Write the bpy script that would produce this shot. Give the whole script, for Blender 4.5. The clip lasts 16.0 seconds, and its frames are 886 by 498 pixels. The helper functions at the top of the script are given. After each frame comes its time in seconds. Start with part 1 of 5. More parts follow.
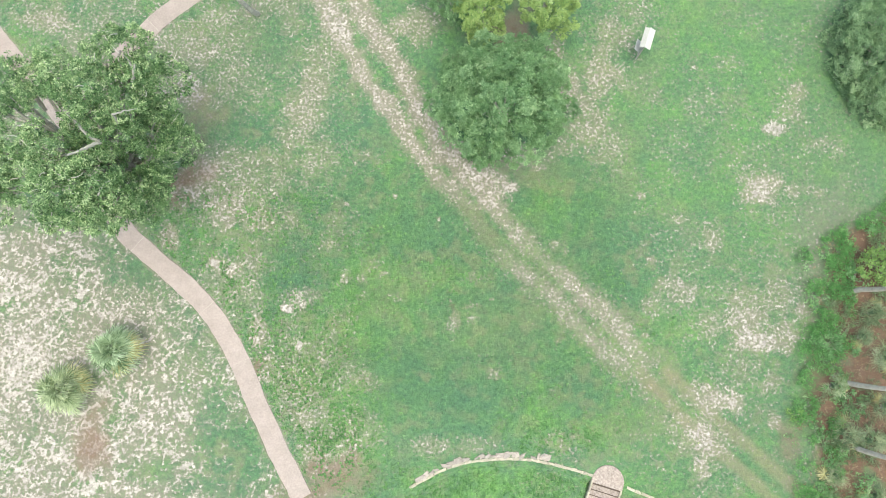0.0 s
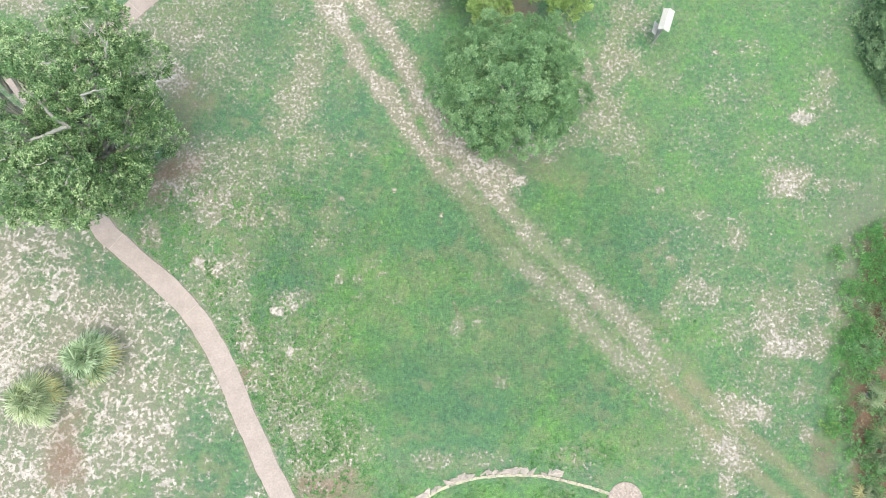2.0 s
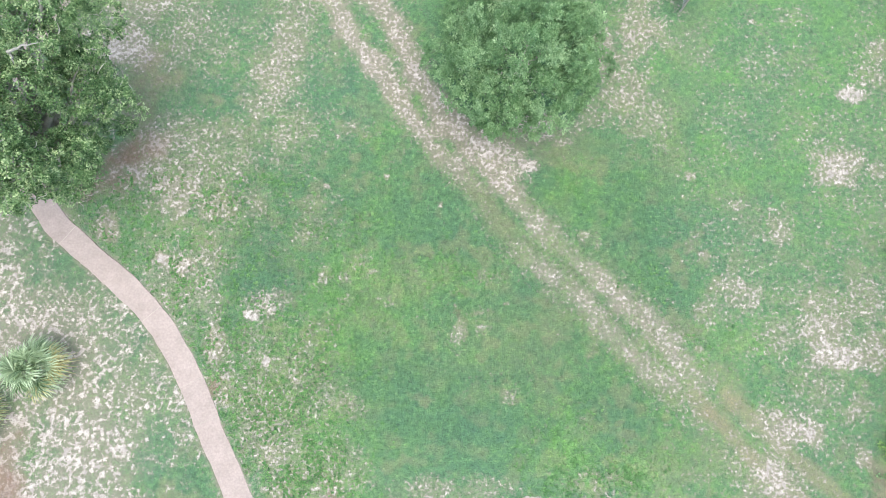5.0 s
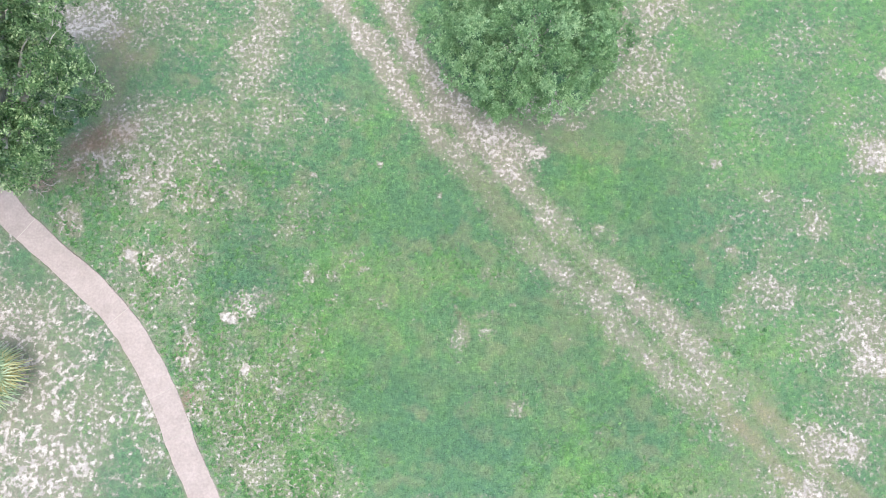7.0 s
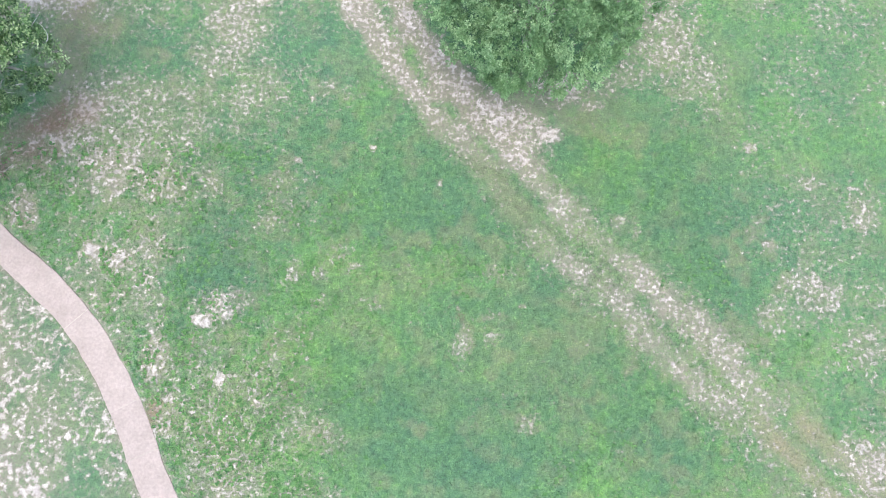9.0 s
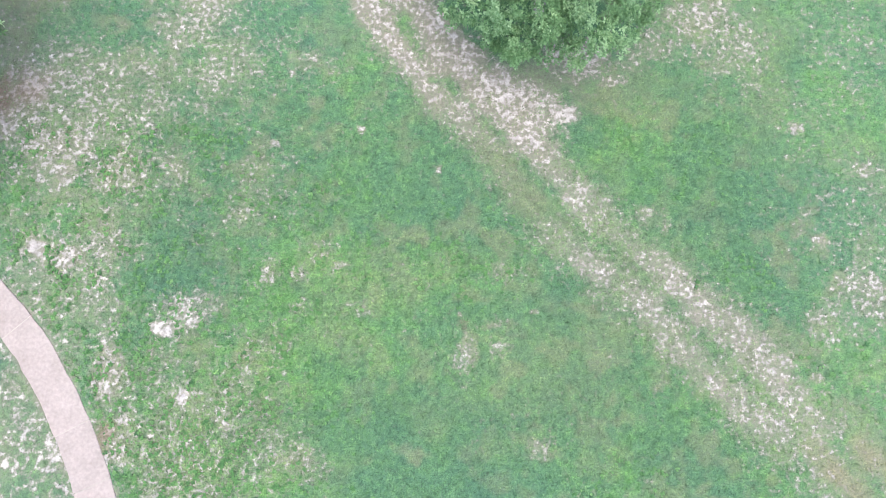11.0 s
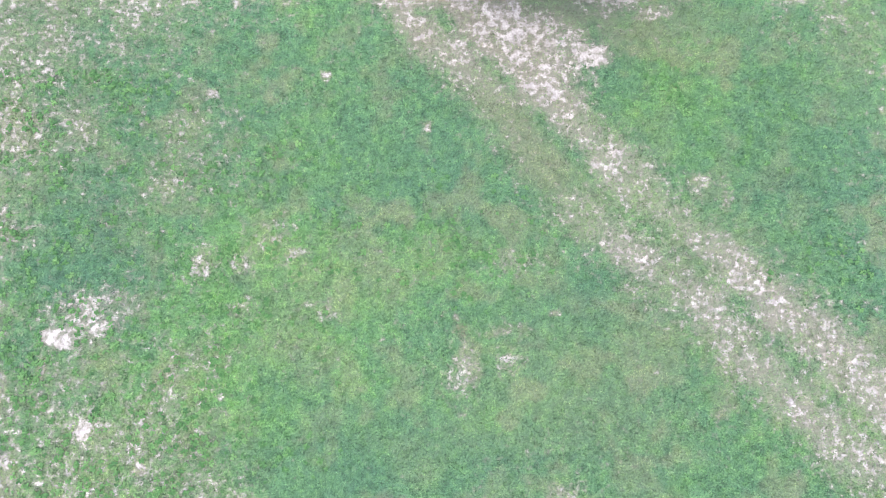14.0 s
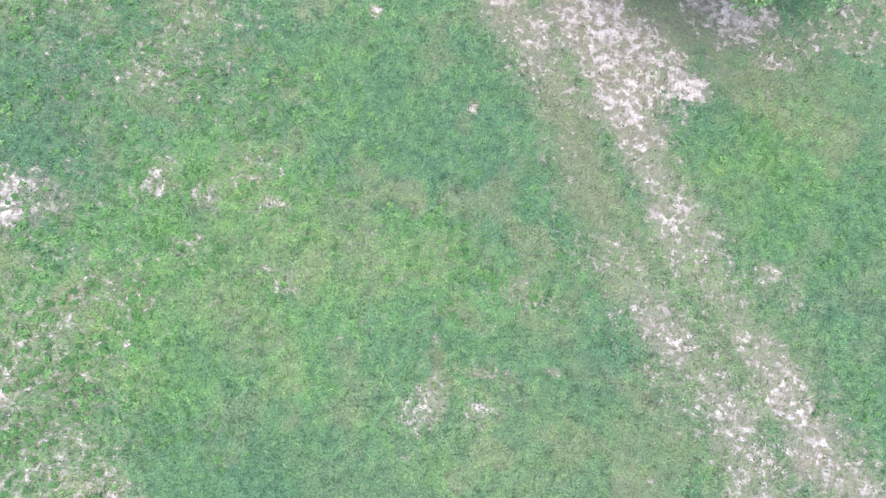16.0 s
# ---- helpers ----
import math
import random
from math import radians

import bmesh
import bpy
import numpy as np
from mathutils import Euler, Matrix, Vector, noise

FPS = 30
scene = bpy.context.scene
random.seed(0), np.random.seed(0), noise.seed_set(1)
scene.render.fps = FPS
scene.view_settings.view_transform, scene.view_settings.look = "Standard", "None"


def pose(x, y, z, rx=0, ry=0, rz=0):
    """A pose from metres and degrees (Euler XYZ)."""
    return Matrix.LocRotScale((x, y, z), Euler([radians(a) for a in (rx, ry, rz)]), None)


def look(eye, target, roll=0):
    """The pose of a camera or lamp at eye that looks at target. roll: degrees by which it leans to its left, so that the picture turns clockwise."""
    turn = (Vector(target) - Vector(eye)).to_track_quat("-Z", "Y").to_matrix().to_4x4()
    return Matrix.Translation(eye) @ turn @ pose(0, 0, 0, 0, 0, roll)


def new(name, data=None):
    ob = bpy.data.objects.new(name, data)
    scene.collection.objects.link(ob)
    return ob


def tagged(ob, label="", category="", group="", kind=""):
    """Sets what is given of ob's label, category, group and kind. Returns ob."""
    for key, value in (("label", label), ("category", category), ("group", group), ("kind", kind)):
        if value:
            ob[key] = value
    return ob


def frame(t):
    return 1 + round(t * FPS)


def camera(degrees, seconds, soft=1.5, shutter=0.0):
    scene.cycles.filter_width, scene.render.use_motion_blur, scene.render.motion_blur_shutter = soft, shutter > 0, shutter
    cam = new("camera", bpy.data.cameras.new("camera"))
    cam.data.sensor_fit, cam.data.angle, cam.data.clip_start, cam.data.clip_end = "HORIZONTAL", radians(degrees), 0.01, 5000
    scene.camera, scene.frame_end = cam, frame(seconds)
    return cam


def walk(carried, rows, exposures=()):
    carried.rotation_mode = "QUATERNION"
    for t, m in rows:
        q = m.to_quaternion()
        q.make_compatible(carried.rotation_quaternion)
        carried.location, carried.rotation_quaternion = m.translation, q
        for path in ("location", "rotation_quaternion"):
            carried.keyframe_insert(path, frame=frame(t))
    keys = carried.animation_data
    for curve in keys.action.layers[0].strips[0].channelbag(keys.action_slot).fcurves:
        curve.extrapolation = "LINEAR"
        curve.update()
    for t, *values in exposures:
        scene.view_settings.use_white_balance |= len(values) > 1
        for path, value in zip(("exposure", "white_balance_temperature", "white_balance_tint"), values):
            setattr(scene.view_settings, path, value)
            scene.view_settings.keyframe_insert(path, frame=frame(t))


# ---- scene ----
cam = camera(69.49, 16.0, soft=0.8)
PATH = [
    (0.0, pose(0.000, 0.000, 39.100, 6.538, 0.070, 0.000)),
    (0.5, pose(-0.060, -0.066, 38.387, 6.703, 0.028, 0.010)),
    (1.0, pose(-0.089, -0.118, 37.625, 6.878, 0.052, 0.024)),
    (1.5, pose(-0.098, -0.155, 36.883, 7.039, 0.086, 0.054)),
    (2.0, pose(-0.132, -0.199, 36.130, 7.203, 0.122, 0.005)),
    (2.5, pose(-0.171, -0.227, 35.365, 7.323, 0.074, 0.007)),
    (3.0, pose(-0.160, -0.255, 34.562, 7.422, 0.047, 0.041)),
    (3.5, pose(-0.134, -0.325, 33.774, 7.612, 0.087, 0.045)),
    (4.0, pose(-0.154, -0.436, 32.985, 7.879, 0.101, 0.029)),
    (6.5, pose(-0.071, -0.296, 29.017, 8.295, 0.114, 0.034)),
    (7.0, pose(-0.117, -0.271, 28.242, 8.377, 0.072, 0.017)),
    (7.5, pose(-0.146, -0.266, 27.443, 8.426, 0.054, 0.026)),
    (8.0, pose(-0.165, -0.242, 26.656, 8.497, 0.068, 0.038)),
    (8.5, pose(-0.164, -0.211, 25.835, 8.578, 0.079, 0.041)),
    (9.0, pose(-0.170, -0.195, 24.991, 8.754, 0.018, 0.039)),
    (11.5, pose(-0.099, 0.179, 20.675, 9.030, 0.093, -0.054)),
    (12.0, pose(-0.075, 0.162, 19.765, 9.256, 0.018, -0.033)),
    (12.5, pose(-0.053, 0.153, 18.866, 9.299, -0.087, -0.082)),
    (13.0, pose(-0.005, 0.145, 17.961, 9.379, -0.142, -0.245)),
    (13.5, pose(0.014, 0.217, 17.073, 9.425, -0.186, -0.392)),
    (14.0, pose(0.006, 0.370, 16.201, 9.403, -0.238, -0.350)),
    (14.5, pose(-0.067, 0.518, 15.355, 9.463, -0.292, -0.254)),
    (15.0, pose(-0.169, 0.710, 14.509, 9.368, -0.546, 0.492)),
    (15.3, pose(-0.170, 0.761, 14.054, 9.475, -1.001, 3.564)),
    (15.5, pose(-0.170, 0.793, 13.766, 9.505, -1.744, 7.677)),
    (15.7, pose(-0.162, 0.796, 13.508, 9.454, -2.701, 12.774)),
    (16.0, pose(-0.117, 0.813, 13.182, 9.390, -3.475, 17.389)),
]
LOOK = [(0, 1.90, 7480, -9), (4, 1.91, 7040, -4), (7, 1.93, 6720, -1), (9, 1.96, 6620, 0), (12.5, 2.01, 6520, 2), (16, 2.04, 6470, 6)]
walk(cam, PATH, LOOK)

WORLD_STRENGTH, SUN_ENERGY = 0.15, 0.65

# ---- light: a bright overcast day ----
world = bpy.data.worlds.new("sky")
scene.world = world
world.use_nodes = True
wt = world.node_tree
sky = wt.nodes.new("ShaderNodeTexSky")
sky.sky_type, sky.sun_disc, sky.sun_elevation, sky.sun_rotation = "NISHITA", False, radians(78), radians(167)
sky.dust_density, sky.air_density = 4.0, 1.0
wt.links.new(sky.outputs[0], wt.nodes["Background"].inputs[0])
wt.nodes["Background"].inputs[1].default_value = WORLD_STRENGTH
sun = new("sun", bpy.data.lights.new("sun", "SUN"))
sun.data.energy, sun.data.angle, sun.data.color = SUN_ENERGY, radians(100), (1.0, 0.95, 0.88)
sun.matrix_world = look((3.3, -14.3, 69.0), (0, 0, 0))


# ---- materials ----
def material(name, rough=0.85):
    m = bpy.data.materials.new(name)
    m.use_nodes = True
    b = m.node_tree.nodes["Principled BSDF"]
    b.inputs["Roughness"].default_value = rough
    b.inputs["Specular IOR Level"].default_value = 0.25
    return m, m.node_tree, b


def node(nt, kind, **values):
    n = nt.nodes.new(kind)
    for k, v in values.items():
        n.inputs[k].default_value = v
    return n


def noise_tex(nt, scale, detail=3.0, rough=0.55, obj=False):
    co = nt.nodes.new("ShaderNodeTexCoord" if obj else "ShaderNodeNewGeometry")
    n = node(nt, "ShaderNodeTexNoise", Scale=scale, Detail=detail, Roughness=rough)
    nt.links.new(co.outputs["Object" if obj else "Position"], n.inputs["Vector"])
    return n.outputs["Fac"]


def ramp(nt, fac, stops):
    r = nt.nodes.new("ShaderNodeValToRGB")
    while len(r.color_ramp.elements) < len(stops):
        r.color_ramp.elements.new(0.5)
    for e, (p, c) in zip(r.color_ramp.elements, stops):
        e.position, e.color = p, (*c, 1)
    nt.links.new(fac, r.inputs[0])
    return r.outputs[0]


def mix(nt, fac, a, b, blend="MIX"):
    n = nt.nodes.new("ShaderNodeMix")
    n.data_type, n.blend_type = "RGBA", blend
    for sock, v in ((n.inputs[0], fac), (n.inputs[6], a), (n.inputs[7], b)):
        if isinstance(v, (int, float)):
            sock.default_value = v
        elif isinstance(v, tuple):
            sock.default_value = (*v, 1)
        else:
            nt.links.new(v, sock)
    return n.outputs[2]


def calc(nt, op, a, b=0.0, clamp=False):
    n = nt.nodes.new("ShaderNodeMath")
    n.operation, n.use_clamp = op, clamp
    for sock, v in zip(n.inputs, (a, b)):
        if isinstance(v, (int, float)):
            sock.default_value = v
        else:
            nt.links.new(v, sock)
    return n.outputs[0]


def attr(nt, name):
    n = nt.nodes.new("ShaderNodeAttribute")
    n.attribute_name = name
    return n.outputs["Fac"]


def bump(nt, b, height, strength, distance):
    n = node(nt, "ShaderNodeBump", Strength=strength, Distance=distance)
    nt.links.new(height, n.inputs["Height"])
    nt.links.new(n.outputs[0], b.inputs["Normal"])


GRASS_DEEP, GRASS_MID, GRASS_LUSH = (0.050, 0.113, 0.073), (0.067, 0.138, 0.071), (0.089, 0.188, 0.062)
DRY, SOIL_RGB, SAND_RGB, LITTER_RGB = (0.172, 0.158, 0.108), (0.172, 0.146, 0.134), (0.388, 0.364, 0.358), (0.105, 0.066, 0.050)


def thin(nt, b, colour, share):
    """A thin leaf: part of the light passes through it."""
    nt.links.new(colour, b.inputs["Base Color"])
    tr, mx = nt.nodes.new("ShaderNodeBsdfTranslucent"), nt.nodes.new("ShaderNodeMixShader")
    nt.links.new(mix(nt, 1.0, colour, (1.15, 1.2, 0.85), "MULTIPLY"), tr.inputs["Color"])
    mx.inputs[0].default_value = share
    nt.links.new(b.outputs[0], mx.inputs[1])
    nt.links.new(tr.outputs[0], mx.inputs[2])
    nt.links.new(mx.outputs[0], nt.nodes["Material Output"].inputs["Surface"])


def grass_colour(nt):
    """Blue-green to yellow-green by the attribute hue, straw by dry."""
    hue = calc(nt, "ADD", attr(nt, "hue"), calc(nt, "MULTIPLY", calc(nt, "SUBTRACT", noise_tex(nt, 1.9, 5.0, 0.65), 0.5), 0.9), True)
    green = ramp(nt, hue, [(0.0, GRASS_DEEP), (0.5, GRASS_MID), (1.0, GRASS_LUSH)])
    clump = ramp(nt, noise_tex(nt, 4.4, 5.0, 0.7), [(0.30, (0.60, 0.64, 0.70)), (0.5, (1.0, 1.0, 1.0)), (0.72, (1.46, 1.38, 1.12))])
    tuft = ramp(nt, noise_tex(nt, 22.0, 3.0, 0.65), [(0.32, (0.42, 0.45, 0.48)), (0.47, (1.0, 1.0, 1.0)), (0.70, (1.38, 1.34, 1.24))])
    green = mix(nt, 1.0, mix(nt, 1.0, green, clump, "MULTIPLY"), tuft, "MULTIPLY")
    straw = mix(nt, 0.6, DRY, tuft, "MULTIPLY")
    return mix(nt, attr(nt, "dry"), green, straw)


def ground_material():
    m, nt, b = material("turf_and_sand", 0.95)
    fine = noise_tex(nt, 48.0, 4.0, 0.7)
    under = mix(nt, 0.85, grass_colour(nt), ramp(nt, fine, [(0.30, (0.42, 0.43, 0.46)), (0.70, (1.3, 1.3, 1.3))]), "MULTIPLY")
    soil = ramp(nt, noise_tex(nt, 9.0, 6.0, 0.7), [(0.25, (0.088, 0.088, 0.070)), (0.55, SOIL_RGB), (0.8, (0.225, 0.200, 0.186))])
    sand = ramp(nt, noise_tex(nt, 17.0, 5.0, 0.65), [(0.25, (0.205, 0.187, 0.180)), (0.58, SAND_RGB), (0.9, (0.430, 0.410, 0.406))])
    litter = ramp(nt, noise_tex(nt, 13.0, 6.0, 0.75), [(0.2, (0.060, 0.036, 0.028)), (0.5, LITTER_RGB), (0.8, (0.230, 0.150, 0.118))])
    rag = calc(nt, "MULTIPLY", calc(nt, "SUBTRACT", fine, 0.5), 0.9)
    fleck = calc(nt, "MULTIPLY", calc(nt, "SUBTRACT", noise_tex(nt, 5.8, 3.0, 0.55), 0.5), 10.4)
    wisp = calc(nt, "MULTIPLY", calc(nt, "SUBTRACT", noise_tex(nt, 22.0, 3.0, 0.65), 0.5), 2.3)
    open_ground = calc(nt, "ADD", attr(nt, "bare"), calc(nt, "ADD", fleck, wisp))
    edge = node(nt, "ShaderNodeMapRange", **{"From Min": -0.2, "From Max": 1.4})
    nt.links.new(open_ground, edge.inputs["Value"])
    worn = node(nt, "ShaderNodeMapRange", **{"From Min": -1.7, "From Max": 0.4, "To Max": 0.68})
    nt.links.new(open_ground, worn.inputs["Value"])
    dull = ramp(nt, noise_tex(nt, 2.6, 2.0, 0.5), [(0.35, (0.66, 0.64, 0.66)), (0.65, (1.0, 0.98, 0.99))])
    sand = mix(nt, 1.0, sand, dull, "MULTIPLY")
    c = mix(nt, calc(nt, "ADD", attr(nt, "soil"), rag, True), under, soil)
    c = mix(nt, worn.outputs["Result"], c, soil)
    c = mix(nt, calc(nt, "MULTIPLY", edge.outputs["Result"], 0.96), c, sand)
    c = mix(nt, attr(nt, "litter"), c, litter)
    nt.links.new(c, b.inputs["Base Color"])
    bump(nt, b, noise_tex(nt, 34.0, 5.0, 0.7), 0.7, 0.03)
    return m


def blade_material():
    m, nt, b = material("grass_blades", 0.7)
    tint = ramp(nt, attr(nt, "tint"), [(0.0, (0.42, 0.45, 0.47)), (0.5, (1.10, 1.10, 1.10)), (0.9, (1.66, 1.58, 1.54)), (1.0, (2.2, 1.8, 1.9))])
    thin(nt, b, mix(nt, 1.0, grass_colour(nt), tint, "MULTIPLY"), 0.3)
    return m


def leaf_material(name, dark, mid, light, rough=0.55):
    m, nt, b = material(name, rough)
    c = ramp(nt, attr(nt, "tint"), [(0.0, dark), (0.5, mid), (1.0, light)])
    c = mix(nt, 0.5, c, ramp(nt, noise_tex(nt, 1.1), [(0.3, (0.75, 0.8, 0.8)), (0.7, (1.2, 1.2, 1.1))]), "MULTIPLY")
    thin(nt, b, c, 0.22)
    return m


def rough_material(name, stops, scale, rough=0.9, bumpy=0.5, obj=False, vary=0.15):
    m, nt, b = material(name, rough)
    c = ramp(nt, noise_tex(nt, scale, 6.0, 0.65, obj), stops)
    c = mix(nt, 0.8, c, ramp(nt, noise_tex(nt, scale * 9, 4.0, 0.7, obj), [(0.3, (0.78, 0.78, 0.78)), (0.7, (1.15, 1.15, 1.15))]), "MULTIPLY")
    info = nt.nodes.new("ShaderNodeObjectInfo")
    c = mix(nt, 1.0, c, ramp(nt, info.outputs["Random"], [(0.0, (1 - vary,) * 3), (1.0, (1 + vary,) * 3)]), "MULTIPLY")
    nt.links.new(c, b.inputs["Base Color"])
    bump(nt, b, noise_tex(nt, scale * 6, 5.0, 0.7, obj), bumpy, 0.02)
    return m


M_GROUND, M_BLADE = ground_material(), blade_material()
M_FALLEN = leaf_material("fallen_leaves", (0.085, 0.052, 0.038), (0.165, 0.115, 0.085), (0.34, 0.28, 0.22), 0.8)
M_COVER = leaf_material("ground_cover_leaves", (0.022, 0.080, 0.025), (0.075, 0.198, 0.062), (0.20, 0.345, 0.145))
M_WEED = leaf_material("weed_leaves", (0.034, 0.092, 0.037), (0.075, 0.164, 0.061), (0.142, 0.246, 0.103))
M_OAK = leaf_material("oak_leaves", (0.020, 0.050, 0.021), (0.098, 0.175, 0.076), (0.350, 0.432, 0.268))
M_ROUND = leaf_material("broad_leaves", (0.020, 0.056, 0.026), (0.100, 0.184, 0.088), (0.320, 0.435, 0.280))
M_YELLOW = leaf_material("yellow_green_leaves", (0.06, 0.115, 0.035), (0.19, 0.275, 0.10), (0.38, 0.45, 0.23))
M_EVERGREEN = leaf_material("evergreen_leaves", (0.052, 0.108, 0.056), (0.160, 0.250, 0.142), (0.340, 0.430, 0.300))
M_OLIVE = leaf_material("olive_leaves", (0.075, 0.125, 0.070), (0.16, 0.225, 0.14), (0.30, 0.35, 0.26))
M_SHRUB = leaf_material("shrub_leaves", (0.05, 0.120, 0.048), (0.120, 0.235, 0.105), (0.25, 0.37, 0.21))
M_PALE = leaf_material("pale_shrub_leaves", (0.090, 0.158, 0.053), (0.158, 0.255, 0.083), (0.255, 0.345, 0.135))
M_PALM = leaf_material("palm_blades", (0.065, 0.110, 0.058), (0.225, 0.300, 0.195), (0.42, 0.49, 0.38))
M_PALM_DUSTY = leaf_material("dusty_palm_blades", (0.105, 0.145, 0.080), (0.250, 0.302, 0.190), (0.42, 0.46, 0.34))
M_PALM_DRY = leaf_material("dry_palm_blades", (0.18, 0.155, 0.075), (0.31, 0.285, 0.15), (0.44, 0.41, 0.27))
M_PALMETTO = leaf_material("palmetto_blades", (0.075, 0.115, 0.068), (0.175, 0.220, 0.140), (0.34, 0.365, 0.26))
M_BARK = rough_material("grey_bark", [(0.25, (0.16, 0.155, 0.145)), (0.6, (0.29, 0.282, 0.265)), (0.85, (0.40, 0.39, 0.37))], 3.0, 0.95, 0.9)
M_PINE = rough_material("pine_bark", [(0.25, (0.26, 0.22, 0.205)), (0.6, (0.42, 0.375, 0.355)), (0.85, (0.54, 0.50, 0.48))], 4.0, 0.95, 0.9)
M_TWIG = rough_material("dead_wood", [(0.2, (0.28, 0.27, 0.26)), (0.8, (0.42, 0.41, 0.40))], 5.0, 0.9, 0.4)
M_BRUSH = rough_material("brown_dead_twigs", [(0.2, (0.15, 0.115, 0.105)), (0.8, (0.27, 0.215, 0.20))], 7.0, 0.95, 0.5)
M_LIMB = rough_material("pale_grey_limb", [(0.2, (0.15, 0.148, 0.142)), (0.8, (0.25, 0.248, 0.24))], 6.0, 0.9, 0.5)
M_CONCRETE = rough_material("pinkish_concrete", [(0.25, (0.200, 0.164, 0.163)), (0.55, (0.238, 0.199, 0.198)), (0.8, (0.276, 0.235, 0.234))], 1.1, 0.9, 0.25, vary=0.04)
M_RUBBLE = rough_material("greyish_pink_rubble", [(0.2, (0.15, 0.130, 0.122)), (0.55, (0.25, 0.218, 0.212)), (0.85, (0.35, 0.312, 0.308))], 5.0, 0.95, 0.7)
M_JOINT = rough_material("pale_joint_sand", [(0.2, (0.24, 0.21, 0.20)), (0.8, (0.30, 0.268, 0.255))], 9.0, 0.95, 0.3)
M_STONE = rough_material("pale_limestone", [(0.2, (0.19, 0.17, 0.145)), (0.55, (0.29, 0.262, 0.225)), (0.85, (0.37, 0.345, 0.30))], 4.0, 0.95, 0.7)
M_TIMBER = rough_material("weathered_timber", [(0.2, (0.045, 0.032, 0.028)), (0.8, (0.09, 0.068, 0.06))], 6.0, 0.9, 0.5)
M_TREAD = rough_material("sandy_gravel_tread", [(0.25, (0.11, 0.088, 0.084)), (0.5, (0.225, 0.186, 0.180)), (0.8, (0.37, 0.318, 0.314))], 9.0, 0.95, 0.6)
M_ROOF = rough_material("white_sheet_metal", [(0.2, (0.29, 0.283, 0.288)), (0.8, (0.35, 0.343, 0.348))], 2.0, 0.5, 0.1)
M_PANEL = rough_material("grey_white_board", [(0.2, (0.32, 0.32, 0.335)), (0.8, (0.40, 0.40, 0.415))], 3.0, 0.7, 0.1)
M_POST = rough_material("grey_wood_post", [(0.2, (0.192, 0.182, 0.176)), (0.8, (0.269, 0.256, 0.250))], 5.0, 0.9, 0.4)


# ---- building helpers ----
def mesh_object(name, verts, faces, mat, parent=None, attrs=None, smooth=False, label=""):
    """One mesh from arrays: faces all of one size, attrs one number a vertex."""
    verts, faces = np.asarray(verts, np.float32), np.asarray(faces, np.int32)
    me = bpy.data.meshes.new(name)
    k = faces.shape[1]
    me.vertices.add(len(verts))
    me.vertices.foreach_set("co", verts.ravel())
    me.loops.add(faces.size)
    me.loops.foreach_set("vertex_index", faces.ravel())
    me.polygons.add(len(faces))
    me.polygons.foreach_set("loop_start", np.arange(0, faces.size, k, dtype=np.int32))
    me.polygons.foreach_set("use_smooth", np.full(len(faces), smooth, bool))
    for key, values in (attrs or {}).items():
        a = me.attributes.new(key, "FLOAT", "POINT")
        a.data.foreach_set("value", np.asarray(values, np.float32))
    me.update(calc_edges=True)
    me.materials.append(mat)
    ob = new(name, me)
    ob.parent = parent
    if label:
        tagged(ob, label=label)
    return ob


def part(name, bm, mat, parent, label=""):
    me = bpy.data.meshes.new(name)
    bm.normal_update()
    bm.to_mesh(me)
    bm.free()
    me.materials.append(mat)
    ob = new(name, me)
    ob.parent = parent
    if label:
        tagged(ob, label=label)
    return ob


def thing(name, x, y, z, label, category, group="", kind="", turn=0):
    ob = new(name)
    ob.empty_display_size = 0.2
    ob.matrix_world = pose(x, y, z, 0, 0, turn)
    return tagged(ob, label, category, group, kind)


def box(bm, sx, sy, sz, m, bevel=0.0):
    r = bmesh.ops.create_cube(bm, size=1.0, matrix=m @ Matrix.Diagonal((sx, sy, sz, 1)))
    if bevel:
        es = list({e for v in r["verts"] for e in v.link_edges})
        bmesh.ops.bevel(bm, geom=es, offset=bevel, segments=2, affect="EDGES", profile=0.6)


def tube(points, radii, sides=8):
    """Vertices and quads of a tapered limb along points, closed at its tip by narrowing."""
    pts, n = [Vector(p) for p in points], len(points)
    vs, fs = [], []
    side = Vector((1, 0, 0))
    for i, p in enumerate(pts):
        d = (pts[min(i + 1, n - 1)] - pts[max(i - 1, 0)]).normalized()
        side = (side - d * side.dot(d))
        side = side.normalized() if side.length > 0.05 else d.orthogonal().normalized()
        up = d.cross(side)
        for k in range(sides):
            a = 2 * math.pi * k / sides
            vs.append(p + (side * math.cos(a) + up * math.sin(a)) * radii[i])
    for i in range(n - 1):
        for k in range(sides):
            a, b = i * sides + k, i * sides + (k + 1) % sides
            fs.append((a, b, b + sides, a + sides))
    top = (n - 1) * sides
    fs += [(top + k, top + k + 1, top + sides - 2 - k, top + sides - 1 - k) for k in range(0, sides // 2 - 1)]
    return np.array([tuple(v) for v in vs]), np.array(fs)


